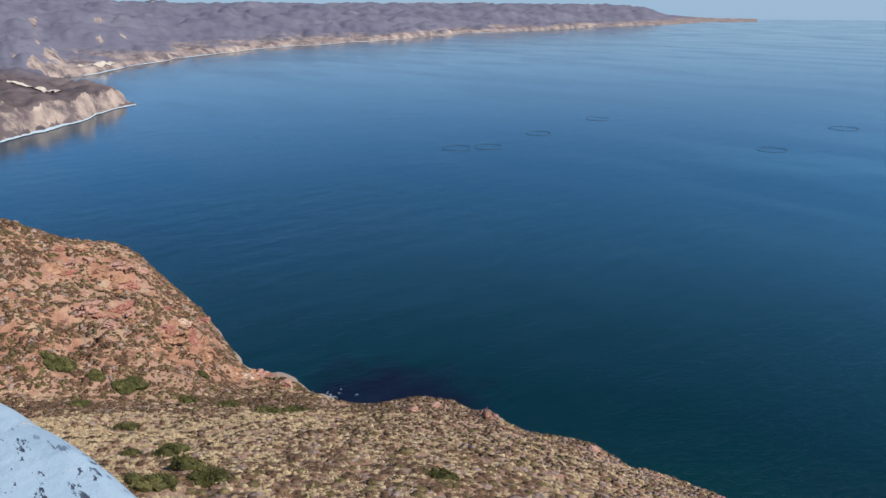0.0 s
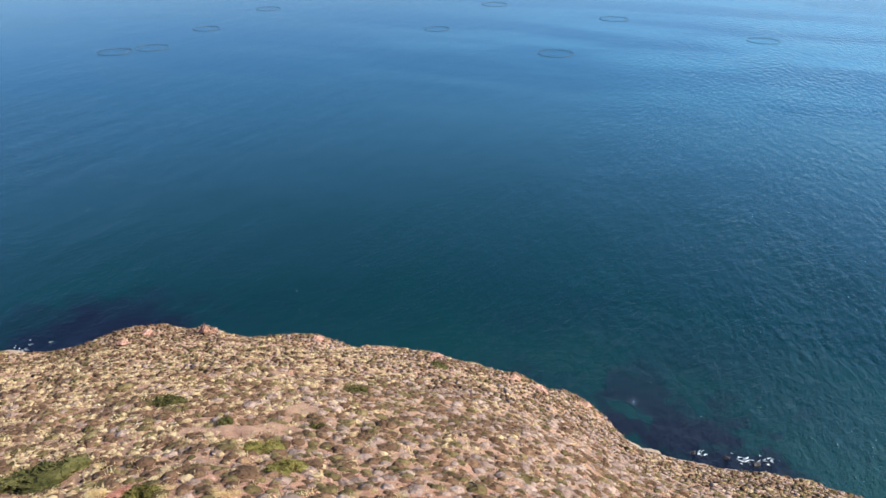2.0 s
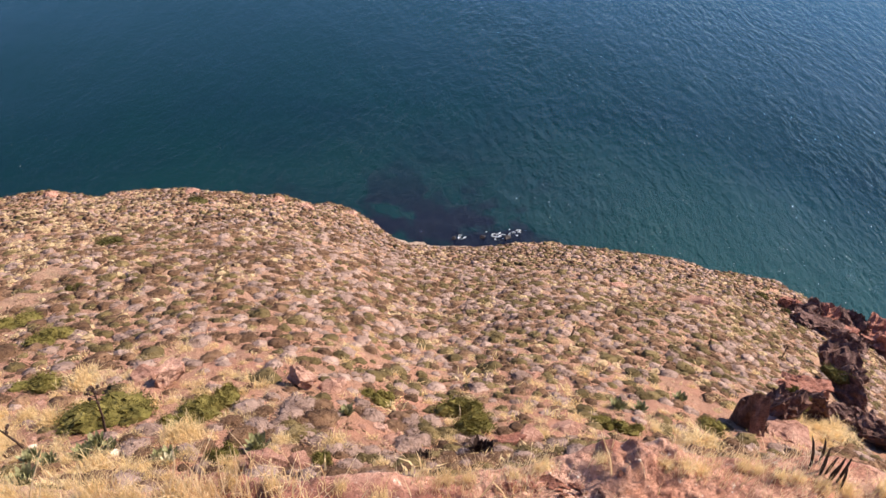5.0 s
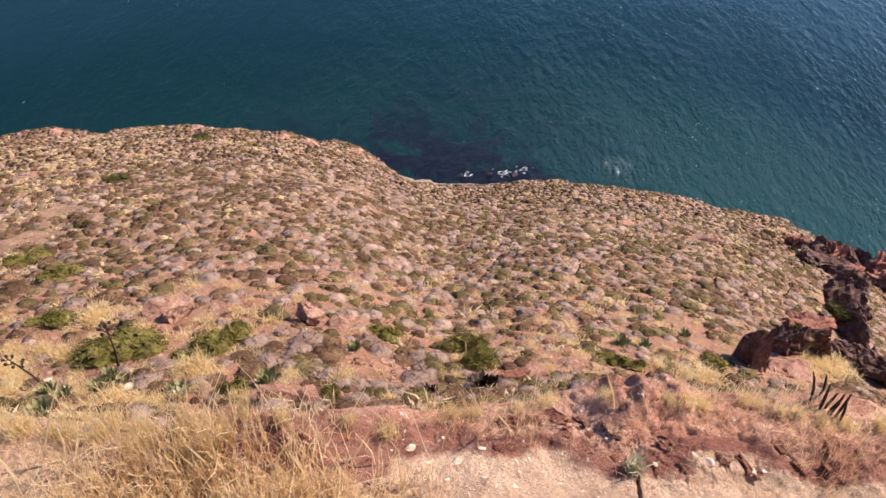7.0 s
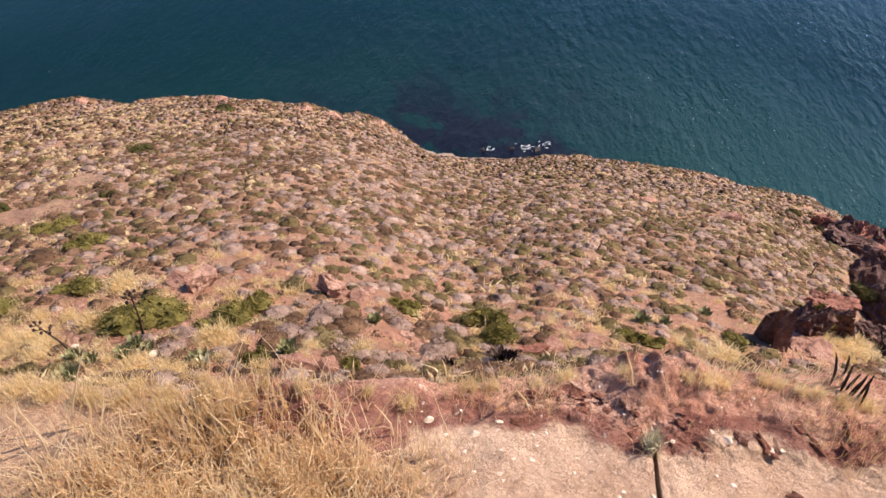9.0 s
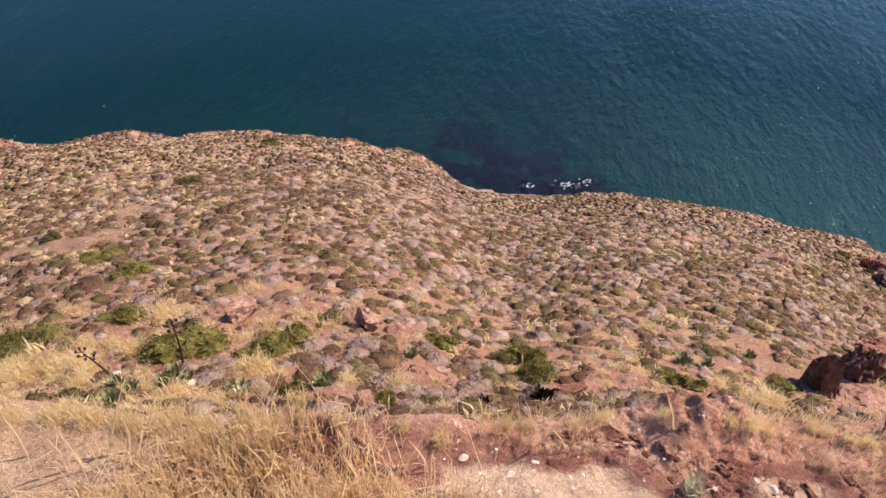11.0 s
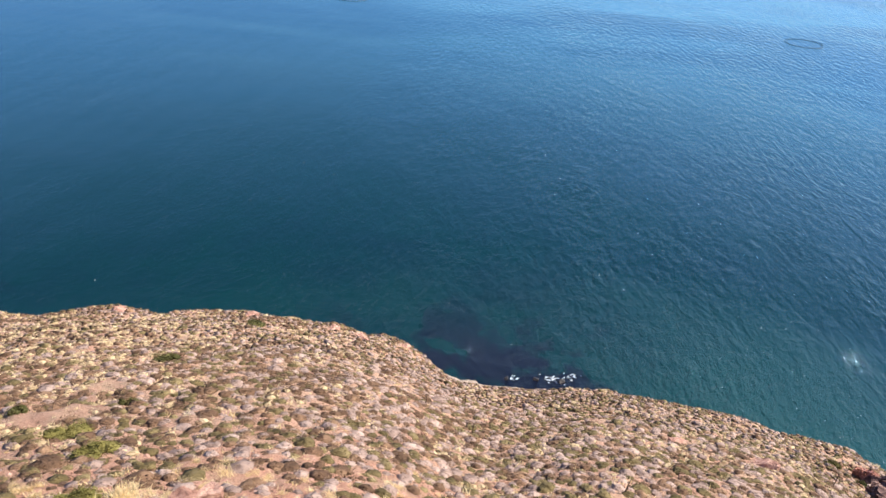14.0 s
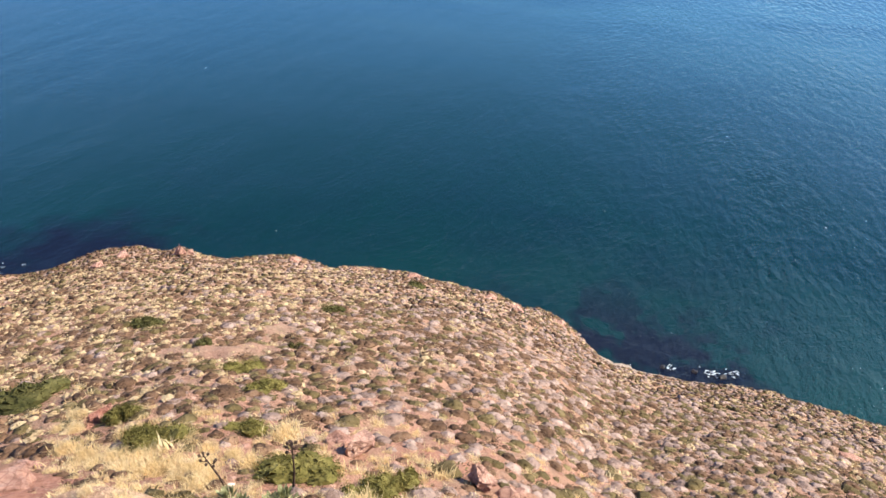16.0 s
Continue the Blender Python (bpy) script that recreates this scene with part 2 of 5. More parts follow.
def water_material():
    m = Mat("sea_water", 0.06, 0.5)
    m.b.inputs["IOR"].default_value = 1.33
    big = m.noise(0.006, 3, stretch=(1.0, 2.6, 1.0, 20))
    c = m.ramp(big, (0.35, (0.0010, 0.0100, 0.0126)), (0.65, (0.0013, 0.0128, 0.0160)))
    # green shallows and dark weed along the shore, far water with painted sky sheen
    x, y = m.axis("X"), m.axis("Y")
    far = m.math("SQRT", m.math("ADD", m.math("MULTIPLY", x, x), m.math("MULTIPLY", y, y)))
    # base colour pales offshore and sunwards in place of reflected sky and haze
    sky_sheen = m.math("MULTIPLY", m.ramp(m.math("MULTIPLY", far, 0.001), (0.155, 0.0), (0.24, 0.24), (0.46, 1.0)), m.ramp(m.math("ADD", m.math("MULTIPLY", x, 0.001), 0.5), (0.20, 0.30), (0.46, 0.85), (0.55, 1.0)))
    c = m.mix(sky_sheen, c, (0.040, 0.124, 0.168))
    near = m.ramp(m.math("MULTIPLY", far, 0.003), (0.315, 1.0), (0.95, 0.0))
    c = m.mix(m.math("MULTIPLY", near, m.ramp(m.noise(0.03, 3), (0.30, 0.25), (0.62, 0.9))), c, (0.0008, 0.0185, 0.0140))
    # green shallows near shore, plus sun glitter painted as brighter colour towards +x
    shoal_glint = m.math("MULTIPLY", m.ramp(m.math("MULTIPLY", far, 0.004), (0.40, 1.0), (0.66, 0.0)), m.ramp(m.math("MULTIPLY", x, 0.01), (0.05, 0.0), (0.8, 0.9)))
    c = m.mix(shoal_glint, c, (0.012, 0.060, 0.056))
    # open water is more ruffled by the wind than the lee of the cliffs, with smooth slicks
    ruffle = m.ramp(m.math("MULTIPLY", far, 0.001), (0.12, 0.018), (0.6, 0.13))
    slick = m.ramp(m.noise(0.0045, 3, 0.5, stretch=(1.0, 3.0, 1.0, 25)), (0.42, 0.4), (0.60, 1.0))
    m.put(m.b.inputs["Roughness"], m.math("MULTIPLY", ruffle, slick))
    m.weed = m.math("MULTIPLY", m.ramp(m.math("MULTIPLY", far, 0.004), (0.46, 1.0), (0.56, 0.0)),
                    m.ramp(m.math("ADD", m.noise(0.055, 5, 0.6), m.ramp(m.math("MULTIPLY", far, 0.004), (0.42, 0.14), (0.475, 0.0))), (0.50, 0.0), (0.57, 1.0)))
    m.weed = m.math("MULTIPLY", m.weed, m.ramp(m.math("MULTIPLY", m.math("ABSOLUTE", m.math("ADD", x, 3.0)), 0.02), (0.36, 1.0), (0.75, 0.0)))
    hx, hy = m.math("ADD", x, 121.0), m.math("SUBTRACT", y, 92.0)
    foot = m.math("SQRT", m.math("ADD", m.math("MULTIPLY", hx, hx), m.math("MULTIPLY", hy, hy)))
    foot = m.ramp(m.math("ADD", m.math("MULTIPLY", foot, 0.012), m.math("MULTIPLY", m.noise(0.07, 5, 0.6), 0.5)), (0.40, 1.0), (0.58, 0.0))
    m.weed = m.math("MAXIMUM", m.weed, foot)
    c = m.mix(m.weed, c, (0.00296, 0.00296, 0.00592))
    # the slicks are also painted as darker bands into far water
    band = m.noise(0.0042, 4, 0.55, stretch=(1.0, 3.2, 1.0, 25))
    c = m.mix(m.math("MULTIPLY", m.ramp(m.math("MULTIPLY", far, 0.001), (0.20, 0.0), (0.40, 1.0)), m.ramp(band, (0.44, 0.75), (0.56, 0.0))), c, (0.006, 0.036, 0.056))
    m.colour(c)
    # long soft swell, streaks drawn out along the wind, and fine ripples that glitter towards the sun
    calm = m.ramp(m.math("MULTIPLY", far, 0.001), (0.11, 1.0), (0.40, 0.22))
    sunny = m.ramp(m.math("ADD", m.math("MULTIPLY", x, 0.005), 0.5), (0.22, 0.35), (0.52, 0.62), (0.85, 1.0))
    lit = m.math("MULTIPLY", calm, sunny)
    gust = m.ramp(m.noise(0.02, 4, 0.6, stretch=(1.0, 0.45, 1.0, 10)), (0.35, 0.55), (0.65, 1.0))
    m.bump(m.math("MULTIPLY", calm, m.noise(0.10, 3, 0.5, stretch=(1.0, 0.35, 1.0, 6))), 0.6, 0.7)
    rough = m.math("MULTIPLY", m.ramp(m.math("ADD", m.math("MULTIPLY", x, 0.005), 0.5), (0.02, 0.08), (0.25, 0.36), (0.60, 0.9)), m.ramp(m.math("MULTIPLY", far, 0.001), (0.12, 1.0), (0.45, 0.9), (1.2, 0.5)))
    m.bump(m.math("MULTIPLY", m.math("MULTIPLY", rough, gust), m.noise(0.50, 3, 0.6, stretch=(1.0, 0.36, 1.0, 26))), 1.0, 0.75)
    m.bump(m.math("MULTIPLY", m.math("MULTIPLY", lit, gust), m.noise(1.0, 3, 0.6, stretch=(1.0, 0.34, 1.0, -20, 1))), 1.0, 0.45)
    glitter = m.math("MULTIPLY", sunny, m.ramp(m.math("MULTIPLY", far, 0.001), (0.115, 1.0), (0.16, 0.40), (0.40, 0.08)))
    m.bump(m.math("MULTIPLY", glitter, m.noise(2.6, 4, 0.75, stretch=(1.0, 0.4, 1.0, -38, 1))), 1.0, 0.31)
    return m.mat


def paint_material():
    m = Mat("pale_blue_paint", 0.55, 0.4)
    c = m.ramp(m.noise(7, 5), (0.3, (0.28, 0.345, 0.40)), (0.7, (0.35, 0.415, 0.455)))
    chips = m.ramp(m.noise(48, 5, 0.7, stretch=(0.5, 1.6, 1)), (0.585, 0.0), (0.60, 1.0))
    chips = m.math("MULTIPLY", chips, m.ramp(m.noise(3.5, 3), (0.44, 0.0), (0.54, 1.0)))
    c = m.mix(chips, c, (0.036, 0.0396, 0.0504))
    c = m.mix(m.ramp(m.noise(2.6, 5, 0.65), (0.52, 0.0), (0.62, 0.55)), c, (0.216, 0.288, 0.3456))
    c = m.mix(m.ramp(m.noise(30, 3), (0.66, 0.0), (0.70, 0.7)), c, (0.54, 0.4464, 0.36))
    m.colour(c)
    m.bump(m.noise(18, 6, 0.7), 0.5, 0.01)
    m.bump(chips, -0.6, 0.004)
    return m.mat


def plain_material(name, a, b, scale=20, rough=0.85):
    m = Mat(name, rough, 0.2)
    m.colour(m.ramp(m.noise(scale, 4), (0.3, a), (0.7, b)))
    return m.mat


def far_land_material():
    m = Mat("far_coast_haze_scrub", 1.0, 0.0)
    # the lilac-grey of distance haze is painted into the scrub colours
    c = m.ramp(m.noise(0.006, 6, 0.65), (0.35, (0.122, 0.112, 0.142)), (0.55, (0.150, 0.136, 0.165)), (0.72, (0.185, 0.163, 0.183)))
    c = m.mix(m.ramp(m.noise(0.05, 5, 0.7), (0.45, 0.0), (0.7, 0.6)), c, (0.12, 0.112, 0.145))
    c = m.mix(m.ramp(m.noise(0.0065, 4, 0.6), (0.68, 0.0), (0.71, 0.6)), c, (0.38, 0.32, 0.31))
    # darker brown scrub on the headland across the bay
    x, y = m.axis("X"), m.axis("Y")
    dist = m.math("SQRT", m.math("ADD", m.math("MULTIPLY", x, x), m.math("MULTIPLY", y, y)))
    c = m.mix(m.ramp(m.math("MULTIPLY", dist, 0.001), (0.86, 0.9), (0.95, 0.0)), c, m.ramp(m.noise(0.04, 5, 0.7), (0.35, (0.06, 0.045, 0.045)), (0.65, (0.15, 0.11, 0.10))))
    # bare earth on the low coastal strip, its cliffs and the gullies
    bare = m.ramp(m.noise(0.03, 6, 0.75), (0.40, (0.11, 0.085, 0.085)), (0.53, (0.30, 0.225, 0.185)), (0.70, (0.48, 0.37, 0.295)))
    up = m.axis("Z", m.geo.outputs["Normal"])
    steep = m.ramp(m.math("ADD", up, m.math("MULTIPLY", m.noise(0.02, 6, 0.75), 0.30)), (0.97, 0.95), (1.08, 0.0))
    low = m.ramp(m.math("ADD", m.math("MULTIPLY", m.axis("Z"), 0.02), m.math("MULTIPLY", m.noise(0.009, 5, 0.6), 0.7)), (0.52, 0.9), (0.68, 0.0))
    low = m.math("MULTIPLY", low, m.ramp(m.math("MULTIPLY", dist, 0.001), (0.86, 0.12), (0.95, 1.0)))
    c = m.mix(m.math("MAXIMUM", steep, low), c, bare)
    m.colour(c)
    m.bump(m.noise(0.05, 5, 0.6), 0.2, 1.2)
    return m.mat


SOIL = soil_material()
RED_ROCK = rock_material("red_volcanic_rock", (0.14, 0.055, 0.04), (0.34, 0.14, 0.095), (0.50, 0.27, 0.20))
CRAG_ROCK = rock_material("maroon_crag_rock", (0.06, 0.031, 0.025), (0.19, 0.098, 0.074), (0.40, 0.235, 0.175), 1.7)
DARK_ROCK = rock_material("dark_maroon_rock", (0.035, 0.02, 0.018), (0.13, 0.068, 0.055), (0.34, 0.21, 0.165), 1.7)
PINK_ROCK = rock_material("pink_weathered_rock", (0.20, 0.092, 0.066), (0.41, 0.225, 0.163), (0.58, 0.375, 0.28), 1.1)
PALE_ROCK = rock_material("pale_crusted_earth", (0.38, 0.23, 0.15), (0.56, 0.38, 0.27), (0.68, 0.52, 0.38), 2.5)
OCHRE_ROCK = rock_material("ochre_cliff_rock", (0.16, 0.075, 0.045), (0.36, 0.185, 0.105), (0.48, 0.31, 0.19), 0.5)
WHITE_STONE = plain_material("white_stone", (0.50, 0.38, 0.29), (0.74, 0.62, 0.52), 14)
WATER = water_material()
PAINT = paint_material()
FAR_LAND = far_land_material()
LILAC = shrub_material("dry_lilac_scrub", (0.13, 0.083, 0.066), (0.30, 0.206, 0.165), (0.43, 0.312, 0.250))
BROWN = shrub_material("dry_brown_scrub", (0.036, 0.020, 0.012), (0.118, 0.064, 0.037), (0.29, 0.175, 0.103))
OLIVE = shrub_material("olive_scrub", (0.042, 0.031, 0.011), (0.115, 0.083, 0.035), (0.25, 0.185, 0.088))
GREEN = shrub_material("green_leafy_bush", (0.060, 0.054, 0.014), (0.175, 0.152, 0.043), (0.33, 0.275, 0.092), 5.0, 0.3)
DARK_GREEN = shrub_material("dark_green_bush", (0.030, 0.032, 0.010), (0.090, 0.084, 0.028), (0.19, 0.165, 0.062), 5.0, 0.2)
STRAW = shrub_material("straw_grass", (0.68, 0.50, 0.25), (0.86, 0.68, 0.38), (0.95, 0.81, 0.53), 14.0, 0.5)
STRAW_MOUND = shrub_material("faded_straw_clumps", (0.40, 0.28, 0.15), (0.58, 0.43, 0.245), (0.72, 0.57, 0.36), 14.0, 0.3)
DRY = shrub_material("bleached_dry_grass", (0.78, 0.60, 0.38), (0.93, 0.77, 0.53), (0.97, 0.88, 0.70), 14.0, 0.55)
STALK = plain_material("dead_flower_stalk", (0.035, 0.022, 0.016), (0.09, 0.055, 0.04))
AGAVE = plain_material("grey_green_agave", (0.10, 0.11, 0.04), (0.36, 0.35, 0.19), 5, 0.6)
AGAVE_PALE = plain_material("pale_grey_green_leaf", (0.42, 0.40, 0.27), (0.66, 0.62, 0.45), 8, 0.6)
BURNT = plain_material("dried_black_leaf", (0.02, 0.014, 0.012), (0.07, 0.04, 0.03), 9)
FOAM = plain_material("sea_foam", (0.34, 0.40, 0.44), (0.60, 0.64, 0.66), 3)
WET_ROCK = plain_material("wet_black_rock", (0.012, 0.010, 0.010), (0.035, 0.028, 0.026), 2, 0.5)
PEN = plain_material("dark_float_plastic", (0.05, 0.07, 0.085), (0.09, 0.11, 0.125), 2)
SAND = plain_material("pale_beach_sand", (0.40, 0.32, 0.25), (0.55, 0.46, 0.37), 0.5)
CONCRETE = plain_material("weathered_concrete", (0.28, 0.26, 0.24), (0.42, 0.40, 0.37), 3)

# ---- shape of the land ----
H = 90.0                              # height of the lookout above the sea


def lattice(ix, iy, seed):
    h = (ix * 374761393 + iy * 668265263 + seed * 974634711) & 0xFFFFFFFF
    h = ((h ^ (h >> 13)) * 1274126177) & 0xFFFFFFFF
    return ((h ^ (h >> 16)) & 0xFFFF) / 65535.0


def smooth_noise(x, y, seed=0):
    x, y = np.asarray(x, float), np.asarray(y, float)
    ix, iy = np.floor(x).astype(np.int64), np.floor(y).astype(np.int64)
    fx, fy = x - ix, y - iy
    u, v = fx * fx * (3 - 2 * fx), fy * fy * (3 - 2 * fy)
    a, b = lattice(ix, iy, seed), lattice(ix + 1, iy, seed)
    c, d = lattice(ix, iy + 1, seed), lattice(ix + 1, iy + 1, seed)
    return (a + (b - a) * u) * (1 - v) + (c + (d - c) * u) * v - 0.5


def rough_noise(x, y, octaves=4, seed=0):
    total, amp = 0.0, 1.0
    for k in range(octaves):
        total = total + amp * smooth_noise(x, y, seed + k)
        x, y, amp = x * 2.03 + 7.1, y * 2.03 + 3.7, amp * 0.5
    return total


def ramp01(v, lo, hi):
    s = np.clip((v - lo) / (hi - lo), 0, 1)
    return s * s * (3 - 2 * s)


# the brow of the sea cliff as seen from the lookout: bearing, angle below the horizon, height above the sea
BROW_AZ = [-130, -90, -70, -59.2, -57, -55, -52.2, -50, -47, -45.3, -43.8, -42.6, -40.8, -38, -36.2, -34.6, -32.5, -31, -29, -25, -23.5, -21.3, -19, -16, -14.2, -13, -11, -8.8, -6.6, -4.9, -3.5, 0, 4, 8, 11, 13, 17, 22.4, 27.5, 31.3, 34, 37, 45, 60, 90]
BROW_DEP = [22, 24, 28.6, 29.3, 29.9, 30.35, 30.4, 29.95, 30.35, 30.95, 30.85, 31.7, 32.4, 32.5, 32.5, 32.75, 33.65, 34.15, 34.05, 34.4, 34.6, 35.3, 35.9, 35.85, 36.25, 36.95, 37.0, 37.6, 38.7, 39.7, 40.3, 40.3, 40.1, 39.25, 38.65, 38.75, 38.5, 37.9, 37.4, 36.9, 37.0, 37.2, 37.6, 37, 35]
BROW_Z = [30.0, 28.0, 14.0, 1.7, 3.3, 5.2, 7.6, 9.4, 11.2, 11.6, 12.0, 11.7, 11.1, 11.5, 11.8, 11.9, 11.4, 11.0, 11.3, 11.8, 12.0, 11.6, 11.1, 11.0, 10.5, 10.0, 9.5, 8.8, 6.6, 4.5, 2.5, 2.1, 3.8, 6.6, 9.0, 9.0, 9.5, 10.5, 11.5, 12.0, 12.0, 12.0, 12.0, 12.0, 12.0]
# the crest of the second headland, past the gully
CREST_AZ = [-130, -100, -80, -76.8, -73.2, -71.9, -70.7, -69.7, -67.8, -66.9, -65.6, -64.3, -61.8, -60.7, -59.2]
CREST_DEP = [8, 10, 13.4, 15.1, 16.2, 16.9, 18.5, 19.8, 21.7, 23.3, 25.6, 26.8, 27.5, 28.2, 29.6]
CREST_R = [240, 220, 200, 205, 205, 204, 202, 199, 194, 191, 185, 180, 172, 166, 158]
# the rock ledge under the lookout
LEDGE_AZ = [-130, -90, -70, -56, -50, -42, -34, -25, -15, 0, 12, 25, 32, 38, 43, 50, 90]
LEDGE_DEP = [38, 40, 42, 45.5, 48.5, 53, 56.5, 57.5, 58.5, 57.6, 55.9, 52.6, 50.4, 48.6, 46, 44, 43]
LEDGE_DROP = 7.5
SLOPE_TOP = 10.0
# bearing, distance, breadth and height of the mounds on the ledge
MOUNDS = [(26.0, 5.6, 0.55, 0.62), (-27, 4.6, 0.95, 0.36), (-35, 4.7, 0.6, 0.15), (-15, 4.5, 0.55, 0.16), (40, 6.2, 0.5, 0.06), (-5, 4.5, 0.35, 0.15), (34, 4.6, 0.5, 0.08)]


def tan_deg(a):
    return np.tan(np.radians(a))


MEAN_AZ = np.arange(-130.0, 91.0, 1.0)
brow_z = np.interp(MEAN_AZ, BROW_AZ, BROW_Z)
brow_r = (H - brow_z) / tan_deg(np.interp(MEAN_AZ, BROW_AZ, BROW_DEP))
MEAN_SLOPE = (H - brow_z - SLOPE_TOP) / brow_r
for _ in range(40):
    MEAN_SLOPE[1:-1] = 0.25 * MEAN_SLOPE[:-2] + 0.5 * MEAN_SLOPE[1:-1] + 0.25 * MEAN_SLOPE[2:]


def profile(az):
    """Distances and heights of the land's main breaks along one bearing."""
    dep, ze = np.interp(az, BROW_AZ, BROW_DEP), np.interp(az, BROW_AZ, BROW_Z)
    re = (H - ze) / tan_deg(dep)
    slope = np.interp(az, MEAN_AZ, MEAN_SLOPE)
    dl = tan_deg(np.interp(az, LEDGE_AZ, LEDGE_DEP))
    rc = LEDGE_DROP / dl
    r1 = SLOPE_TOP / np.maximum(dl - slope, 0.12)
    r1 = np.minimum(r1, 0.35 * re)
    pts = [(0.0, -6.1), (rc * 0.55, -6.9), (rc * 0.9, -7.3), (rc, -7.5), (rc * 1.25, -rc * 1.25 * dl * 1.08 - 0.2)]
    ra = rc * 1.25 + (r1 - rc * 1.25) * 0.55
    pts += [(ra, -ra * dl * 1.04 - 0.3), (r1 * 1.1, -SLOPE_TOP - slope * r1 * 1.1), (re * 0.6, -SLOPE_TOP - slope * re * 0.6 - 0.4),
            (re * 0.78, -SLOPE_TOP - slope * re * 0.78 - 0.3), (re, ze - H)]
    if az < -59.2:
        rk = np.interp(az, CREST_AZ, CREST_R)
        zk = -rk * tan_deg(np.interp(az, CREST_AZ, CREST_DEP))
        rm = re + (rk - re) * 0.45
        pts += [(rm, (ze - H) * 0.52 + zk * 0.48 + 1.0), (rk, zk), (rk + 8, zk - 0.25 * (zk + H) - 2), (rk + 30, -H - 4)]
    else:
        pts += [(re + 1.2, ze - H - 1.5), (re + 4.0 + 0.25 * ze, -H - 0.5), (re + 20 + ze, -H - 5)]
    pts += [(420.0, -H - 9)]
    return pts


AZ0, AZ_STEP, AZ_N = -130.0, 0.25, 881
R_LIST = np.concatenate([np.linspace(0, 3, 24, endpoint=False), 3 * (330 / 3) ** np.linspace(0, 1, 560)])
TABLE = np.array([np.interp(R_LIST, *zip(*profile(AZ0 + AZ_STEP * k))) for k in range(AZ_N)])
for _ in range(5):                    # round the breaks a little
    TABLE[:, 1:-1] = 0.25 * TABLE[:, :-2] + 0.5 * TABLE[:, 1:-1] + 0.25 * TABLE[:, 2:]
for _ in range(2):
    TABLE[1:-1] = 0.25 * TABLE[:-2] + 0.5 * TABLE[1:-1] + 0.25 * TABLE[2:]


def land_z(x, y):
    """Height of the hillside above the sea."""
    x, y = np.asarray(x, float), np.asarray(y, float)
    r, az = np.hypot(x, y), np.degrees(np.arctan2(x, y))
    fa = np.clip((az - AZ0) / AZ_STEP, 0, AZ_N - 1.001)
    fr = np.clip(np.interp(r, R_LIST, np.arange(len(R_LIST))), 0, len(R_LIST) - 1.001)
    ia, ir = fa.astype(int), fr.astype(int)
    u, v = fa - ia, fr - ir
    z = (TABLE[ia, ir] * (1 - u) + TABLE[ia + 1, ir] * u) * (1 - v) + (TABLE[ia, ir + 1] * (1 - u) + TABLE[ia + 1, ir + 1] * u) * v
    amp = ramp01(r, 12, 40)
    z = z + amp * 1.0 * rough_noise(x / 9, y / 9, 4, 3) + (0.25 + 0.2 * amp) * rough_noise(x / 1.7, y / 1.7, 4, 11)
    # broken rock of the ledge: rough crust and a few mounds
    rough = (1 - ramp01(r, 6.5, 11)) * ramp01(r, 1.5, 2.6) * ramp01(az, -42, -20)
    crust = ramp01(y + 0.35 * rough_noise(x / 0.9, y / 0.9, 3, 129), 3.78, 3.98) * ramp01(x, -1.2, 0.4)       # a hard broken crust over soft pale earth
    z = z + rough * (0.10 * rough_noise(x / 1.5 + 5, y / 1.5, 3, 131) + 0.022 * rough_noise(x / 0.16, y / 0.16, 4, 137))
    z = z + rough * crust * (0.06 + 0.11 * np.round(5 * rough_noise(x / 1.1, y / 0.55, 4, 133)) / 5 + 0.07 * rough_noise(x / 0.22, y / 0.16, 4, 139))
    gap = x - 2.195 - 0.03 * smooth_noise(y * 3.1, y * 0, 151) - 0.095 * (y - 3.41)                       # a crack runs out through the pale earth
    z = z - 1.1 * np.exp(-(gap / 0.013) ** 4) * ramp01(y, 2.2, 2.6) * (1 - ramp01(y, 3.68, 3.86))
    for ma, mr, mw, mh in MOUNDS:
        mx, my = mr * math.sin(radians(ma)), mr * math.cos(radians(ma))
        z = z + mh * np.exp(-((x - mx) ** 2 + (y - my) ** 2) / mw ** 2) * (1 + 0.9 * rough_noise(x / 0.5, y / 0.5, 4, 141))
    head = ramp01(-az, 61, 66) * ramp01(r, 140, 160)
    head = head * (1 - 0.85 * np.exp(-((r - np.interp(az, CREST_AZ, CREST_R)) / 12) ** 2))      # the crest itself is smooth
    z = z + head * (6.0 * (np.abs(rough_noise(x / 24, y / 24, 4, 23)) - 0.2) + 3.2 * (0.18 - np.abs(rough_noise(x / 8, y / 8, 4, 29))))
    return z + H


def land_normal(x, y, step=0.6):
    dx, dy = land_z(x + step, y) - land_z(x - step, y), land_z(x, y + step) - land_z(x, y - step)
    return Vector((-float(dx), -float(dy), 2 * step)).normalized()


def on_land(az, dep):
    """The point of the hillside on the line of sight from the lookout at this bearing and angle below the horizon."""
    r = np.concatenate([np.arange(2, 20, 0.02), np.arange(20, 260, 0.1)])
    x, y = r * math.sin(radians(az)), r * math.cos(radians(az))
    below = np.nonzero(H - r * tan_deg(dep) <= land_z(x, y))[0]
    k = below[0] if len(below) else len(r) - 1
    return Vector((x[k], y[k], float(land_z(x[k], y[k]))))


def on_sea(az, dep):
    r = H / tan_deg(dep)
    return Vector((r * math.sin(radians(az)), r * math.cos(radians(az)), 0.0))


# ---- mesh helpers ----


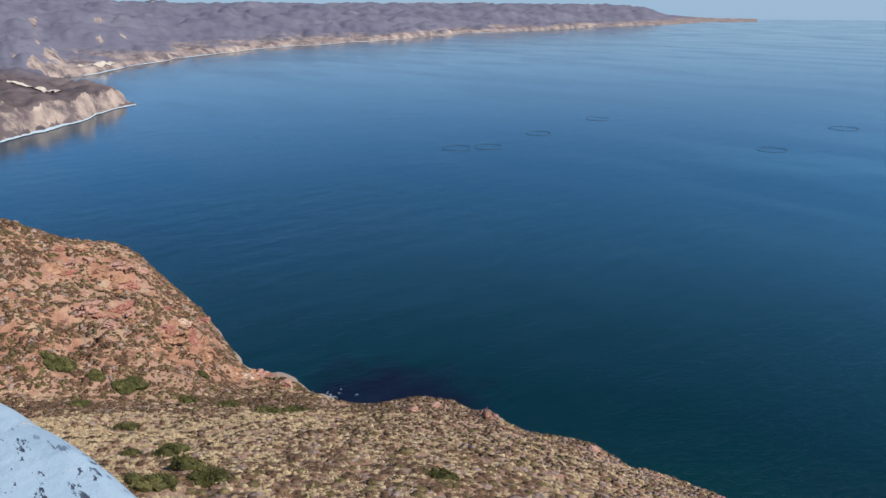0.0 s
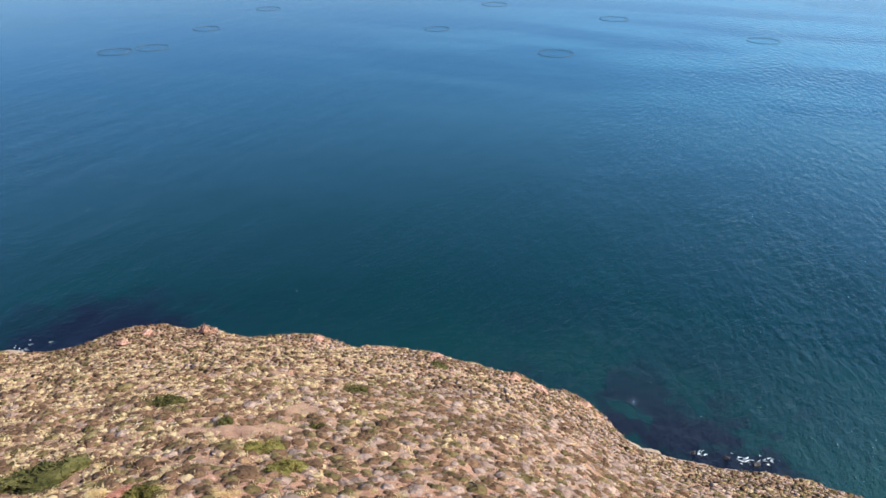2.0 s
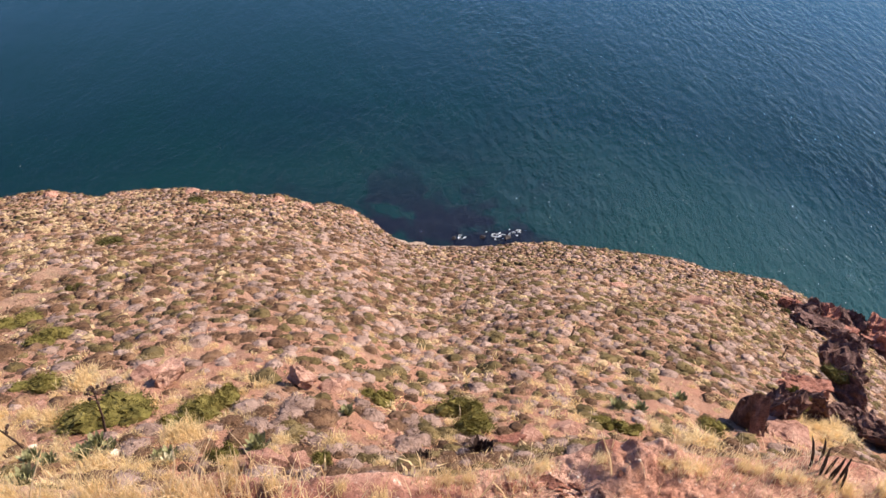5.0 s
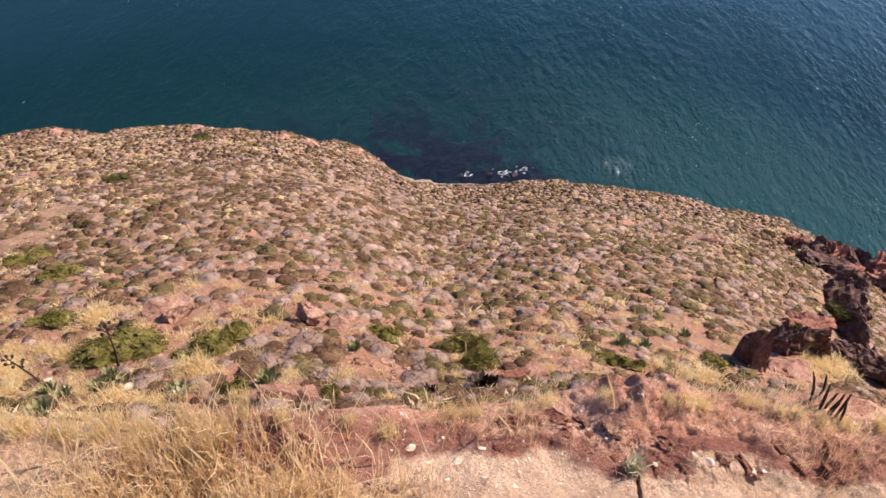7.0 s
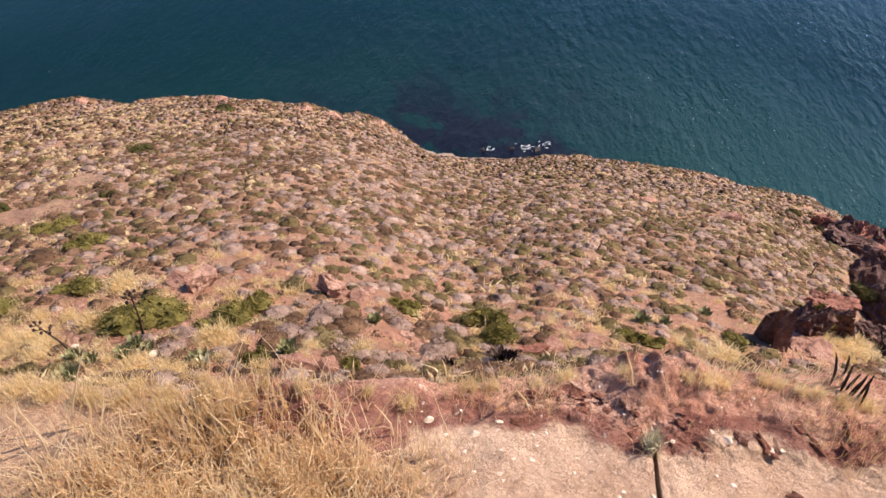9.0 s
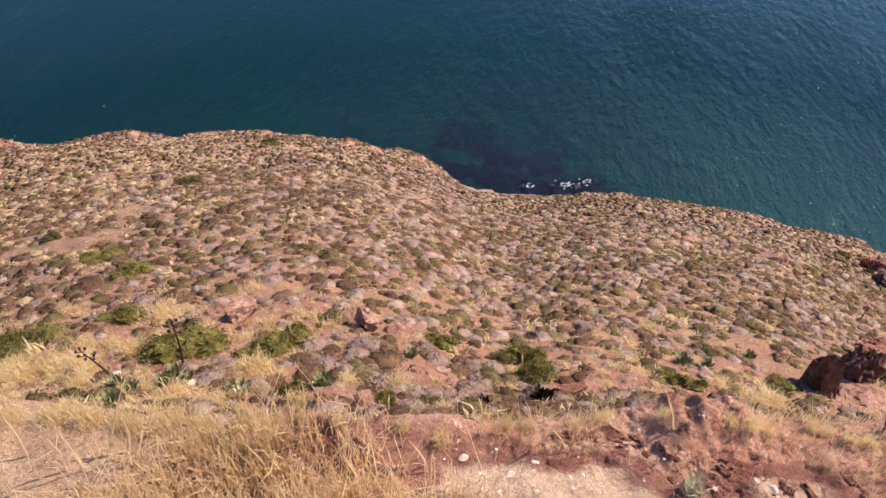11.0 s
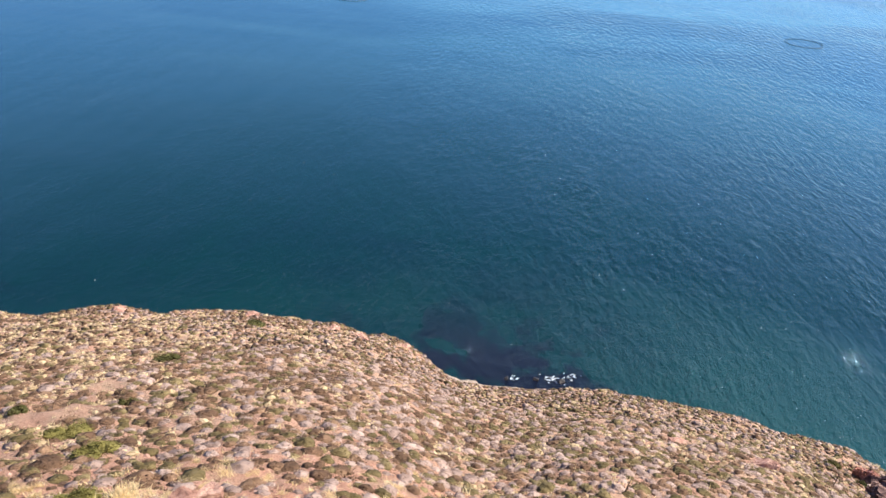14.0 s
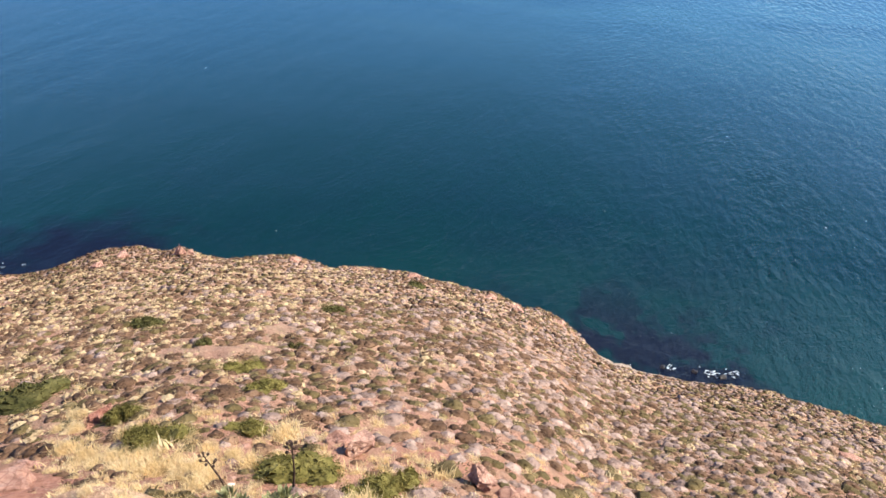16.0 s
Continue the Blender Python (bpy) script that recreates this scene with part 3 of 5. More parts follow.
def mesh_from(name, verts, faces, material, smooth=False):
    """faces: an array of triangles or quads."""
    verts, faces = np.asarray(verts, np.float32), np.asarray(faces, np.int32)
    me = bpy.data.meshes.new(name)
    k = faces.shape[1]
    me.vertices.add(len(verts))
    me.vertices.foreach_set("co", verts.ravel())
    me.loops.add(faces.size)
    me.loops.foreach_set("vertex_index", faces.ravel())
    me.polygons.add(len(faces))
    me.polygons.foreach_set("loop_start", np.arange(0, faces.size, k, dtype=np.int32))
    me.polygons.foreach_set("use_smooth", np.full(len(faces), smooth))
    me.update(calc_edges=True)
    me.materials.append(material)
    return me


def grid_faces(rows, cols):
    i = np.arange((rows - 1) * cols).reshape(rows - 1, cols)[:, :-1].ravel()
    return np.stack([i, i + 1, i + cols + 1, i + cols], 1)


def part(name, bm, material, parent, label=""):
    me = bpy.data.meshes.new(name)
    bm.to_mesh(me)
    bm.free()
    me.materials.append(material)
    ob = new(name, me)
    ob.parent = parent
    return tagged(ob, label)


def empty(name, place, label, category, group=""):
    ob = new(name)
    ob.location = place
    return tagged(ob, label, category, group)


# ---- ground and sea ----
def ground_sheet(radii, bearings):
    ga = np.radians(bearings)
    gx, gy = np.outer(np.sin(ga), radii), np.outer(np.cos(ga), radii)
    return np.stack([gx, gy, land_z(gx, gy)], -1).reshape(-1, 3), grid_faces(len(ga), len(radii))[:, ::-1]


near_v, near_f = ground_sheet(np.concatenate([np.linspace(0.3, 1.6, 8, endpoint=False), np.arange(1.6, 8.02, 0.028)]),
                              np.concatenate([np.linspace(-112, -66, 30, endpoint=False), np.arange(-66, 28, 0.2), np.arange(28, 36, 0.08), np.arange(36, 54, 0.2), np.linspace(54, 78, 16)]))
far_v, far_f = ground_sheet(7.98 * (300 / 7.98) ** np.linspace(0, 1, 230),
                            np.concatenate([np.linspace(-112, -84, 30, endpoint=False), np.linspace(-84, 53, 370, endpoint=False), np.linspace(53, 78, 26)]))
ground = new("ground", mesh_from("ground", np.concatenate([near_v, far_v]), np.concatenate([near_f, far_f + len(near_v)]), SOIL, True))
tagged(ground, "steep dry hillside of pinkish tan soil and red rock above the sea", "hillside", kind="structure")

sr = np.concatenate([[0.0], 20 * (4930 / 20) ** np.linspace(0, 1, 60)])
sa_ = np.linspace(0, 2 * np.pi, 181)
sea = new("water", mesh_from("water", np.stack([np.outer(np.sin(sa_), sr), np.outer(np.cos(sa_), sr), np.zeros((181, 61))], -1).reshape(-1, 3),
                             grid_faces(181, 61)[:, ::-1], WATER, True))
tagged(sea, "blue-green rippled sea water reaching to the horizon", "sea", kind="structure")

# ---- far coast ----
SHORE_AZ = [-125, -100, -90, -78, -74.2, -66.2, -57.7, -45, -34, -29, -26]
SHORE_DEP = [6, 5.6, 5.4, 5.1, 4.9, 3.5, 2.9, 2.1, 1.52, 1.28, 1.2]


def far_z(az, r):
    x, y = r * np.sin(np.radians(az)), r * np.cos(np.radians(az))
    wob = 1 + 0.05 * rough_noise(az / 2.2, az * 0 + 4.2, 4, 31)
    rs = H / tan_deg(np.interp(az, SHORE_AZ, SHORE_DEP)) * wob
    d = r - rs
    rise = np.interp(az, [-125, -80, -72, -66, -36, -33.2, -31.5, -28], [1.35, 1.3, 1.12, 1, 1, 0.8, 0.3, 0.15])
    gully = np.clip(0.35 + 1.6 * np.abs(rough_noise(x / 90, y / 90, 5, 45)), 0, 1.3)
    plate = 13 * gully * ramp01(d, 0, 28) + 7 * gully * ramp01(d, 40, 160) + 34 * ramp01(d, 130, 700) + 34 * ramp01(d, 500, 1300)
    plate = plate * rise * (1 + 0.10 * rough_noise(x / 420, y / 420, 3, 41)) + ramp01(d, 20, 120) * (1.2 * rough_noise(x / 70, y / 70, 2, 43) + 2.0 * (0.2 - np.abs(rough_noise(x / 230, y / 230, 3, 47))))
    # bare ridged hill behind the headland
    plate = plate + 24 * ramp01(-az, 73.5, 77.5) * ramp01(d, 0, 70) * (1 - ramp01(d, 220, 420)) * (0.45 + 1.5 * np.abs(rough_noise(x / 60, y / 60, 4, 49)))
    coast = np.where(d > 0, plate + 0.3, -6 - 0.02 * np.abs(d))
    # the low headland across the bay
    rh = H / tan_deg(np.interp(az, [-125, -90, -79.2, -75.7, -72.5, -70.7], [11, 10, 8.7, 8.0, 7.3, 6.9])) * (1 + 0.03 * rough_noise(az / 1.3, az * 0 + 9.1, 3, 51))
    back = np.interp(az, [-125, -78, -75, -72.5, -70.7], [1500, 1150, 920, 840, 770])
    hd = np.minimum(r - rh, (back - r)) + 60 * np.minimum(0, -70.6 - az)
    top = 16 * ramp01(hd, 9 + 14 * smooth_noise(az * 1.7, az * 0, 57), 30) * (0.75 + 0.9 * np.abs(rough_noise(x / 40, y / 40, 4, 59))) + 16 * ramp01(-az, 73, 84) * ramp01(hd, 30, 180) + ramp01(hd, 0, 30) * 7 * rough_noise(x / 45, y / 45, 5, 53)
    head = np.where(hd > 0, np.maximum(top, 0.6), -6)
    return np.maximum(coast, head)


fa_ = np.concatenate([np.linspace(-112, -83, 40, endpoint=False), np.linspace(-83, -25.5, 360)])
fr_ = 520 * (4850 / 520) ** np.linspace(0, 1, 210)
FA, FR = np.meshgrid(fa_, fr_, indexing="ij")
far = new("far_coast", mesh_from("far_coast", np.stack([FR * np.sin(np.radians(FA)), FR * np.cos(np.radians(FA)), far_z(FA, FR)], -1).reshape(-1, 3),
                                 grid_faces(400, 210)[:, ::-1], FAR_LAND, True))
tagged(far, "haze-tinted scrub-covered hills and low cliffs along the far shore of the bay", "coastline", kind="structure")

# surf along the far shore
for name, pick in (("surf", 0), ("surf", 1)):
    if pick == 0:
        az_s = np.linspace(-73.5, -33, 420)
        rs_s = H / tan_deg(np.interp(az_s, SHORE_AZ, SHORE_DEP)) * (1 + 0.05 * rough_noise(az_s / 2.2, az_s * 0 + 4.2, 4, 31))
        wide = 16 * (0.35 + np.clip(smooth_noise(az_s / 1.1, az_s * 0, 61) + 0.3, 0, 1))
    else:
        az_s = np.linspace(-82, -70.4, 240)
        rs_s = H / tan_deg(np.interp(az_s, [-125, -90, -79.2, -75.7, -72.5, -70.7], [11, 10, 8.7, 8.0, 7.3, 6.9])) * (1 + 0.03 * rough_noise(az_s / 1.3, az_s * 0 + 9.1, 3, 51))
        wide = 9 * (0.3 + np.clip(smooth_noise(az_s / 0.8, az_s * 0, 63) + 0.35, 0, 1))
    band = np.stack([rs_s - wide, rs_s + 4], 1)
    v = np.stack([band * np.sin(np.radians(az_s))[:, None], band * np.cos(np.radians(az_s))[:, None], np.full_like(band, 0.35)], -1)
    ob = new(name, mesh_from(name, v.reshape(-1, 3), grid_faces(len(az_s), 2)[:, ::-1], FOAM))
    tagged(ob, "thin white line of surf breaking along the far shore", "surf", kind="stuff")



def on_far(az, dep):
    """The point of the far coast on a line of sight from the lookout."""
    r = np.arange(520, 4700, 2.0)
    hit = np.nonzero(H - r * tan_deg(dep) <= far_z(np.full(r.size, az), r))[0]
    k = hit[0] if len(hit) else np.argmin(np.abs(r - H / tan_deg(dep)))
    return r[k] * math.sin(radians(az)), r[k] * math.cos(radians(az))


def far_strip(name, stops, wide, lift, material, label, category):
    """A ribbon laid on the far land along a line of sights."""
    pts = np.array([on_far(az, dep) for az, dep in stops])
    s = np.linspace(0, len(pts) - 1, 14 * (len(pts) - 1) + 1)
    mid = np.stack([np.interp(s, np.arange(len(pts)), pts[:, k]) for k in (0, 1)], 1)
    d = np.gradient(mid, axis=0)
    d /= np.linalg.norm(d, axis=1)[:, None] + 1e-9
    nrm = np.stack([-d[:, 1], d[:, 0]], 1)
    w = wide * (0.7 + 0.9 * np.clip(smooth_noise(s * 0.9, s * 0, 67) + 0.4, 0, 1))[:, None]
    xy = np.stack([mid + nrm * w * k for k in (-0.5, -0.17, 0.17, 0.5)], 1)
    x, y = xy[..., 0], xy[..., 1]
    z = far_z(np.degrees(np.arctan2(x, y)), np.hypot(x, y))
    z = np.maximum(z, 0.6) + lift
    ob = new(name, mesh_from(name, np.stack([x, y, z], -1).reshape(-1, 3), grid_faces(len(s), 4), material))
    return tagged(ob, label, category, kind="structure")



far_strip("dirt_road", [(-78.17, 4.97), (-77.28, 5.20), (-76.20, 5.55), (-75.16, 5.72)], 5, 1.0, SAND, "pale winding dirt road over the scrub headland", "dirt road")
far_strip("beach", [(-73.76, 4.08), (-72.62, 4.01), (-71.57, 3.93)], 8, 1.0, SAND, "pale strip of sand near the far shore", "beach")

# ---- lookout parapet ----


def box_bm(x0, x1, y0, y1, z0, z1, bevel=0.0, segments=3):
    bm = bmesh.new()
    bmesh.ops.create_cube(bm, size=1)
    for v in bm.verts:
        v.co = ((x0 + x1) / 2 + v.co.x * (x1 - x0), (y0 + y1) / 2 + v.co.y * (y1 - y0), (z0 + z1) / 2 + v.co.z * (z1 - z0))
    if bevel:
        bmesh.ops.bevel(bm, geom=bm.edges[:], offset=bevel, segments=segments, affect="EDGES", profile=0.5)
    return bm


def bend(bm, cuts):
    """Cuts a long box into short lengths and curves its far end back, as the lookout does."""
    bmesh.ops.subdivide_edges(bm, edges=[e for e in bm.edges if abs(e.verts[0].co.x - e.verts[1].co.x) > 5], cuts=cuts, use_grid_fill=True)
    for v in bm.verts:
        u = max(0.0, -0.66 - v.co.x)
        v.co.y -= 0.19 * u * u if u < 0.6 else 0.068 + 0.228 * (u - 0.6)
    return bm


parapet = empty("parapet", (0, -0.2, H - 0.5), "pale blue painted masonry parapet with chipped worn paint", "parapet")
parapet.rotation_euler = (0, 0, radians(5.9))
tagged(parapet, kind="structure")
COPE_EDGE = 0.284
bm = bend(box_bm(-5, 10, COPE_EDGE - 0.46, COPE_EDGE, -0.16, 0.0, 0.03, 4), 240)
for v in bm.verts:
    v.co.y += 0.012 * float(rough_noise(v.co.x * 2.3, 0.4, 4, 71)) + 0.008 * noise.noise(v.co * 9)
    v.co.z += 0.008 * noise.noise(v.co * 6)
part("coping", bm, PAINT, parapet, "pale blue coping with chipped paint")
part("wall", bend(box_bm(-5, 10, COPE_EDGE - 0.42, COPE_EDGE - 0.05, -7.2, -0.16, 0.01, 1), 80), CONCRETE, parapet, "rough grey masonry wall")
terrace = new("terrace", bpy.data.meshes.new("terrace"))
bm = bend(box_bm(-5, 10, -9, COPE_EDGE - 0.424, -7.2, -1.1), 80)
bm.to_mesh(terrace.data)
bm.free()
terrace.data.materials.append(CONCRETE)
terrace.location, terrace.rotation_euler = parapet.location, parapet.rotation_euler
tagged(terrace, "plain concrete terrace of the lookout behind the parapet", "terrace", kind="structure")

# ---- rocks ----


def boulder_mesh(seed, sx, sy, sz, material, cuts=7, rough=0.16, detail=3, flare=0.0):
    """An angular weathered rock: a ball cut by random planes, then roughened."""
    rnd = random.Random(seed)
    bm = bmesh.new()
    bmesh.ops.create_icosphere(bm, subdivisions=detail, radius=1.0)
    planes = []
    for _ in range(cuts + 4):
        n = Vector((rnd.gauss(0, 1), rnd.gauss(0, 1), rnd.gauss(0.25, 0.8))).normalized()
        planes.append((n, rnd.uniform(0.42, 0.78)))
    off = Vector((seed * 3.7, seed * 1.9, seed * 5.3))
    for v in bm.verts:
        p = v.co.copy()
        for n, d in planes:
            over = p.dot(n) - d
            if over > 0:
                p -= n * over
        p *= 1.25 * (1 + rough * 0.8 * noise.noise(v.co * 1.8 + off) + rough * 0.5 * noise.noise(v.co * 4.5 + off) + rough * 0.35 * noise.noise(v.co * 10 + off))
        if 0.3 < rough < 0.6:               # craggy rock: sharp ridges and hollows
            p *= 1 + rough * (0.30 - 0.9 * abs(noise.noise(v.co * 2.6 + off * 1.7)) - 0.45 * abs(noise.noise(v.co * 6.5 + off)))
        f = 1 + flare * p.z
        v.co = (p.x * sx * f, p.y * sy * f, p.z * sz)
    me = bpy.data.meshes.new("boulder")
    bm.to_mesh(me)
    bm.free()
    me.materials.append(material)
    return me


def boulder(az, dep, width, height, seed, material, label, sink=0.3, depth=0.8, group="rocks on the hillside", turn=None, cuts=7, rough=0.16, name="boulder", lift=0.0, flare=0.0):
    place = on_land(az, dep)
    ob = new(name, boulder_mesh(seed, width / 2, width * depth / 2, height / 2, material, cuts, rough, 4 if width > 1.5 else 3, flare))
    ob.location = place + Vector((0, 0, height * (0.5 - sink) + lift))
    ob.rotation_euler = (radians(random.uniform(-8, 8)), radians(random.uniform(-8, 8)), radians(-az + (turn if turn is not None else random.uniform(-40, 40))))
    return tagged(ob, label, "rock", group)


PALE = "pale pink weathered boulder resting among dry shrubs"
boulder(-29.6, 48.3, 1.24, 1.31, 8, PINK_ROCK, "pale flat-topped boulder with a dark shaded face", 0.15, turn=70, flare=0.3, rough=0.3)
boulder(-31.8, 47.5, 1.25, 0.59, 5, PINK_ROCK, PALE, rough=0.3)
boulder(-15.5, 50.8, 1.07, 1.22, 8, PINK_ROCK, "blocky pink boulder standing among lilac shrubs", 0.2, flare=0.2, rough=0.32)
boulder(-12.4, 51.4, 1.07, 0.43, 9, PINK_ROCK, PALE)
boulder(-11.0, 50.9, 0.64, 0.36, 10, PINK_ROCK, PALE)
boulder(-21.8, 56.2, 1.12, 0.75, 12, PINK_ROCK, "rounded pink boulder with an agave growing behind it", 0.2, turn=0, flare=0.25, rough=0.3)
boulder(-17.4, 56.5, 0.83, 0.34, 13, PINK_ROCK, PALE)
for k, (az, dep, w, h) in enumerate([(-54.4, 41.4, 0.7, 0.5), (-53.9, 41.6, 0.5, 0.45), (-53.5, 41.2, 0.8, 0.55), (-54.9, 41.7, 0.4, 0.3)]):
    boulder(az, dep, w, h, 14 + k, RED_ROCK, "small dark red rock of a crumbling cluster among scrub", rough=0.4)
boulder(10.4, 54.6, 0.9, 0.5, 18, RED_ROCK, "dark craggy rock behind the ledge", rough=0.4)
boulder(26.0, 40.3, 2.29, 1.23, 21, PINK_ROCK, PALE)
boulder(18.5, 41.0, 1.55, 0.69, 22, PINK_ROCK, PALE)
for k, (az, dep, w, h) in enumerate([(-5.1, 55.4, 0.5, 0.3), (-6.4, 54.4, 0.4, 0.3), (-3.8, 54.9, 0.34, 0.28), (-4.6, 54.0, 0.3, 0.25), (-5.8, 55.8, 0.28, 0.2), (13.0, 53.9, 0.84, 0.35), (17.0, 52.6, 0.99, 0.42),
                                     (-62, 43.4, 1.5, 0.6), (-60.5, 42.8, 1, 0.5)]):
    boulder(az, dep, w, h, 30 + k, PINK_ROCK, "low crumbling red rock breaking through the soil", 0.45, 1.0, cuts=4, rough=0.3)

# the dark outcrop beside the ledge
OUTCROP = "dark maroon craggy rock of the outcrop, shaded side"
for k, (az, dep, w, h) in enumerate([(35.1, 47.1, 1.35, 3.6), (36.3, 45.9, 1.7, 3.0), (37.6, 45.2, 1.6, 3.0), (39.0, 44.4, 2.1, 3.0), (39.1, 40.7, 3.65, 3.82), (40.3, 41.2, 2.56, 2.56), (41.4, 42.0, 2.66, 2.16),
                                     (42.9, 43.0, 1.76, 1.6), (39.7, 43.8, 1.49, 1.18), (41.0, 43.2, 1.59, 1.11), (44.5, 43.5, 2.37, 2.37), (36.3, 46.5, 0.66, 0.81)]):
    boulder(az, dep, w, h, 60 + k, CRAG_ROCK if k < 4 else DARK_ROCK, OUTCROP, 0.25, 0.9, "rocks of the dark outcrop", cuts=13 if k < 4 else 9, rough=0.46 if k < 4 else 0.42, turn=0 if k < 4 else None)
boulder(38.3, 46.3, 2.6, 0.9, 76, PINK_ROCK, "low rounded slab of bare red rock before the outcrop", 0.4, 0.8, "rocks of the dark outcrop", turn=0, cuts=4, rough=0.3)
for k, (az, dep, w, h) in enumerate([(37.7, 42.9, 2.41, 1.45), (36.6, 43.3, 1.43, 0.87), (38.9, 42.5, 1.3, 0.98)]):
    boulder(az, dep, w, h, 78 + k, RED_ROCK, "reddish weathered boulder on top of the outcrop", 0.3, 0.9, "rocks of the dark outcrop", cuts=7, rough=0.4)
for k, (az, dep, w, h) in enumerate([(33.4, 38.3, 3.05, 3.43), (34.3, 38.4, 2.85, 2.66), (35.2, 38.3, 4, 3.62), (36.3, 38.1, 4.22, 4.03), (37.4, 38.0, 4.43, 4.24), (38.6, 37.9, 4.84, 4.45), (40.0, 37.9, 5.03, 4.84),
                                     (35.8, 38.8, 2.99, 2.43), (37.0, 38.8, 3.36, 2.62), (38.2, 38.7, 3.38, 2.81), (34.6, 38.8, 2.24, 1.68), (39.4, 38.8, 3.55, 2.99), (41.5, 38.3, 4.76, 4.19)]):
    boulder(az, dep, w, h, 90 + k, DARK_ROCK if k % 3 else RED_ROCK, "jagged maroon crag on the brow of the cliff", 0.28, 0.9, "rocks of the cliff crag", cuts=9, rough=0.5)
# pinnacles and crumbled edges along the brow
for k, (az, dep, w, h) in enumerate([(-44.0, 31.5, 2.4, 3), (-43.2, 31.6, 1.6, 1.4), (-48.5, 30.8, 2.6, 1.6), (-34.5, 33.3, 2.2, 1.4), (-23.5, 35.2, 2, 1.2), (-16, 36.6, 2, 1.2),
                                     (-13.2, 37.4, 2.17, 1.28), (-9, 38.0, 1.73, 1.16), (-50.5, 31.1, 2, 1.3), (-61.5, 28.5, 3.0, 2.2), (-63.5, 27.4, 3.0, 2.0)]):
    boulder(az, dep, w, h, 130 + k, PINK_ROCK, "weathered rock on the brow of the sea cliff", 0.35, 0.9, "rocks along the cliff brow", cuts=6, rough=0.28)
# rock faces high on the second headland
rnd = random.Random(44)
for k in range(64):
    az = rnd.uniform(-78, -62.5)
    lo, hi = float(np.interp(az, BROW_AZ, BROW_DEP)), float(np.interp(az, CREST_AZ, CREST_DEP))
    w = rnd.uniform(2.5, 6.0) * float(np.interp(az, [-67, -63], [1.0, 0.6]))
    up = rnd.uniform(0.45, 0.92)
    stone = (OCHRE_ROCK, PALE_ROCK, OCHRE_ROCK, RED_ROCK)[k % 4] if az > -70 and up < 0.75 else (PINK_ROCK, RED_ROCK, OCHRE_ROCK)[k % 3]
    boulder(az, lo + (hi - lo) * up, w, w * rnd.uniform(0.35, 0.55), 700 + k, stone, "ochre and red rock face on the second headland", 0.74, 0.8,
            "rock faces of the headland", cuts=8, rough=0.60)
# rocks in the cove
for k, (az, dep, w, h) in enumerate([(6.6, 39.05, 1.6, 0.6), (4.2, 39.3, 1.2, 0.5), (1.2, 39.6, 1.0, 0.4)]):
    place = on_sea(az, dep)
    ob = new("boulder", boulder_mesh(150 + k, w / 2, w / 2, h / 2, WET_ROCK, 7, 0.25))
    ob.location = place + Vector((0, 0, 0.05))
    tagged(ob, "dark wet rock awash in the cove", "rock", "rocks in the cove")

# loose rocks of the ledge and the broken edge of its dark crust
rnd = random.Random(61)
for k in range(30):
    az = rnd.uniform(3, 50)
    r0 = rnd.gauss(4.25, 0.14) / math.cos(radians(az)) if k < 22 else rnd.uniform(4.8, 6.2)
    w = rnd.uniform(0.07, 0.20)
    boulder(az, math.degrees(math.atan2(7.05 + 0.1 * (r0 - 4), r0)), w, w * rnd.uniform(0.3, 0.5), 300 + k, (RED_ROCK, PINK_ROCK, RED_ROCK)[k % 3], "rough red rock broken from the crust of the ledge", 0.5, rnd.uniform(0.5, 1.0),
            "rocks of the ledge", cuts=6, rough=0.4, name="ledge_rock")
for k, (az, dep, w) in enumerate([(12.1, 57.9, 0.34), (15.0, 57.4, 0.26), (17.8, 56.6, 0.34), (20.6, 56.2, 0.26), (23.9, 55.9, 0.2), (47.0, 50.2, 0.3), (44.3, 51.3, 0.24), (34.7, 55.9, 0.2), (40.4, 53.4, 0.34), (38.2, 54.0, 0.2), (31.5, 55.4, 0.2)]):
    boulder(az, dep, w, w * 0.42, 340 + k, RED_ROCK, "jagged slab of dark red crust on the ledge", 0.5, 0.5, "rocks of the ledge", turn=0, cuts=9, rough=0.5, name="ledge_rock")
rnd = random.Random(5)
for k in range(80):
    az, dep = rnd.uniform(-6, 50), rnd.uniform(52.5, 65)
    w = rnd.uniform(0.015, 0.05)
    boulder(az, dep, w * 1.5, w * 0.4, 210 + k % 7, WHITE_STONE, "small whitish stone lying on the red ledge", 0.4, 0.8, "white stones on the ledge", name="stone")
for az, dep, w in [(13.6, 58.4, 0.05), (8.0, 60.3, 0.06), (4.4, 61.5, 0.08), (36.8, 54.5, 0.09), (31.5, 56.8, 0.05), (-37.2, 51.7, 0.3), (-44.1, 48.8, 0.26), (-3, 60.8, 0.08), (41, 53.5, 0.1), (-57, 47, 0.12), (-58.5, 46.5, 0.1)]:
    boulder(az, dep, w * 1.3, w * 0.55, int(250 + w * 50), WHITE_STONE, "whitish stone lying on bare ground", 0.3, 0.8, "white stones on the ledge", name="stone")

# ---- plants ----
# ground kept free of random scrub: round the rocks and the placed plants
CLEAR = [(o.location.x, o.location.y, max(o.dimensions) * (0.55 if max(o.dimensions) < 4 else 0.3)) for o in scene.objects if o.name.startswith("boulder") and o.location.length > 1]


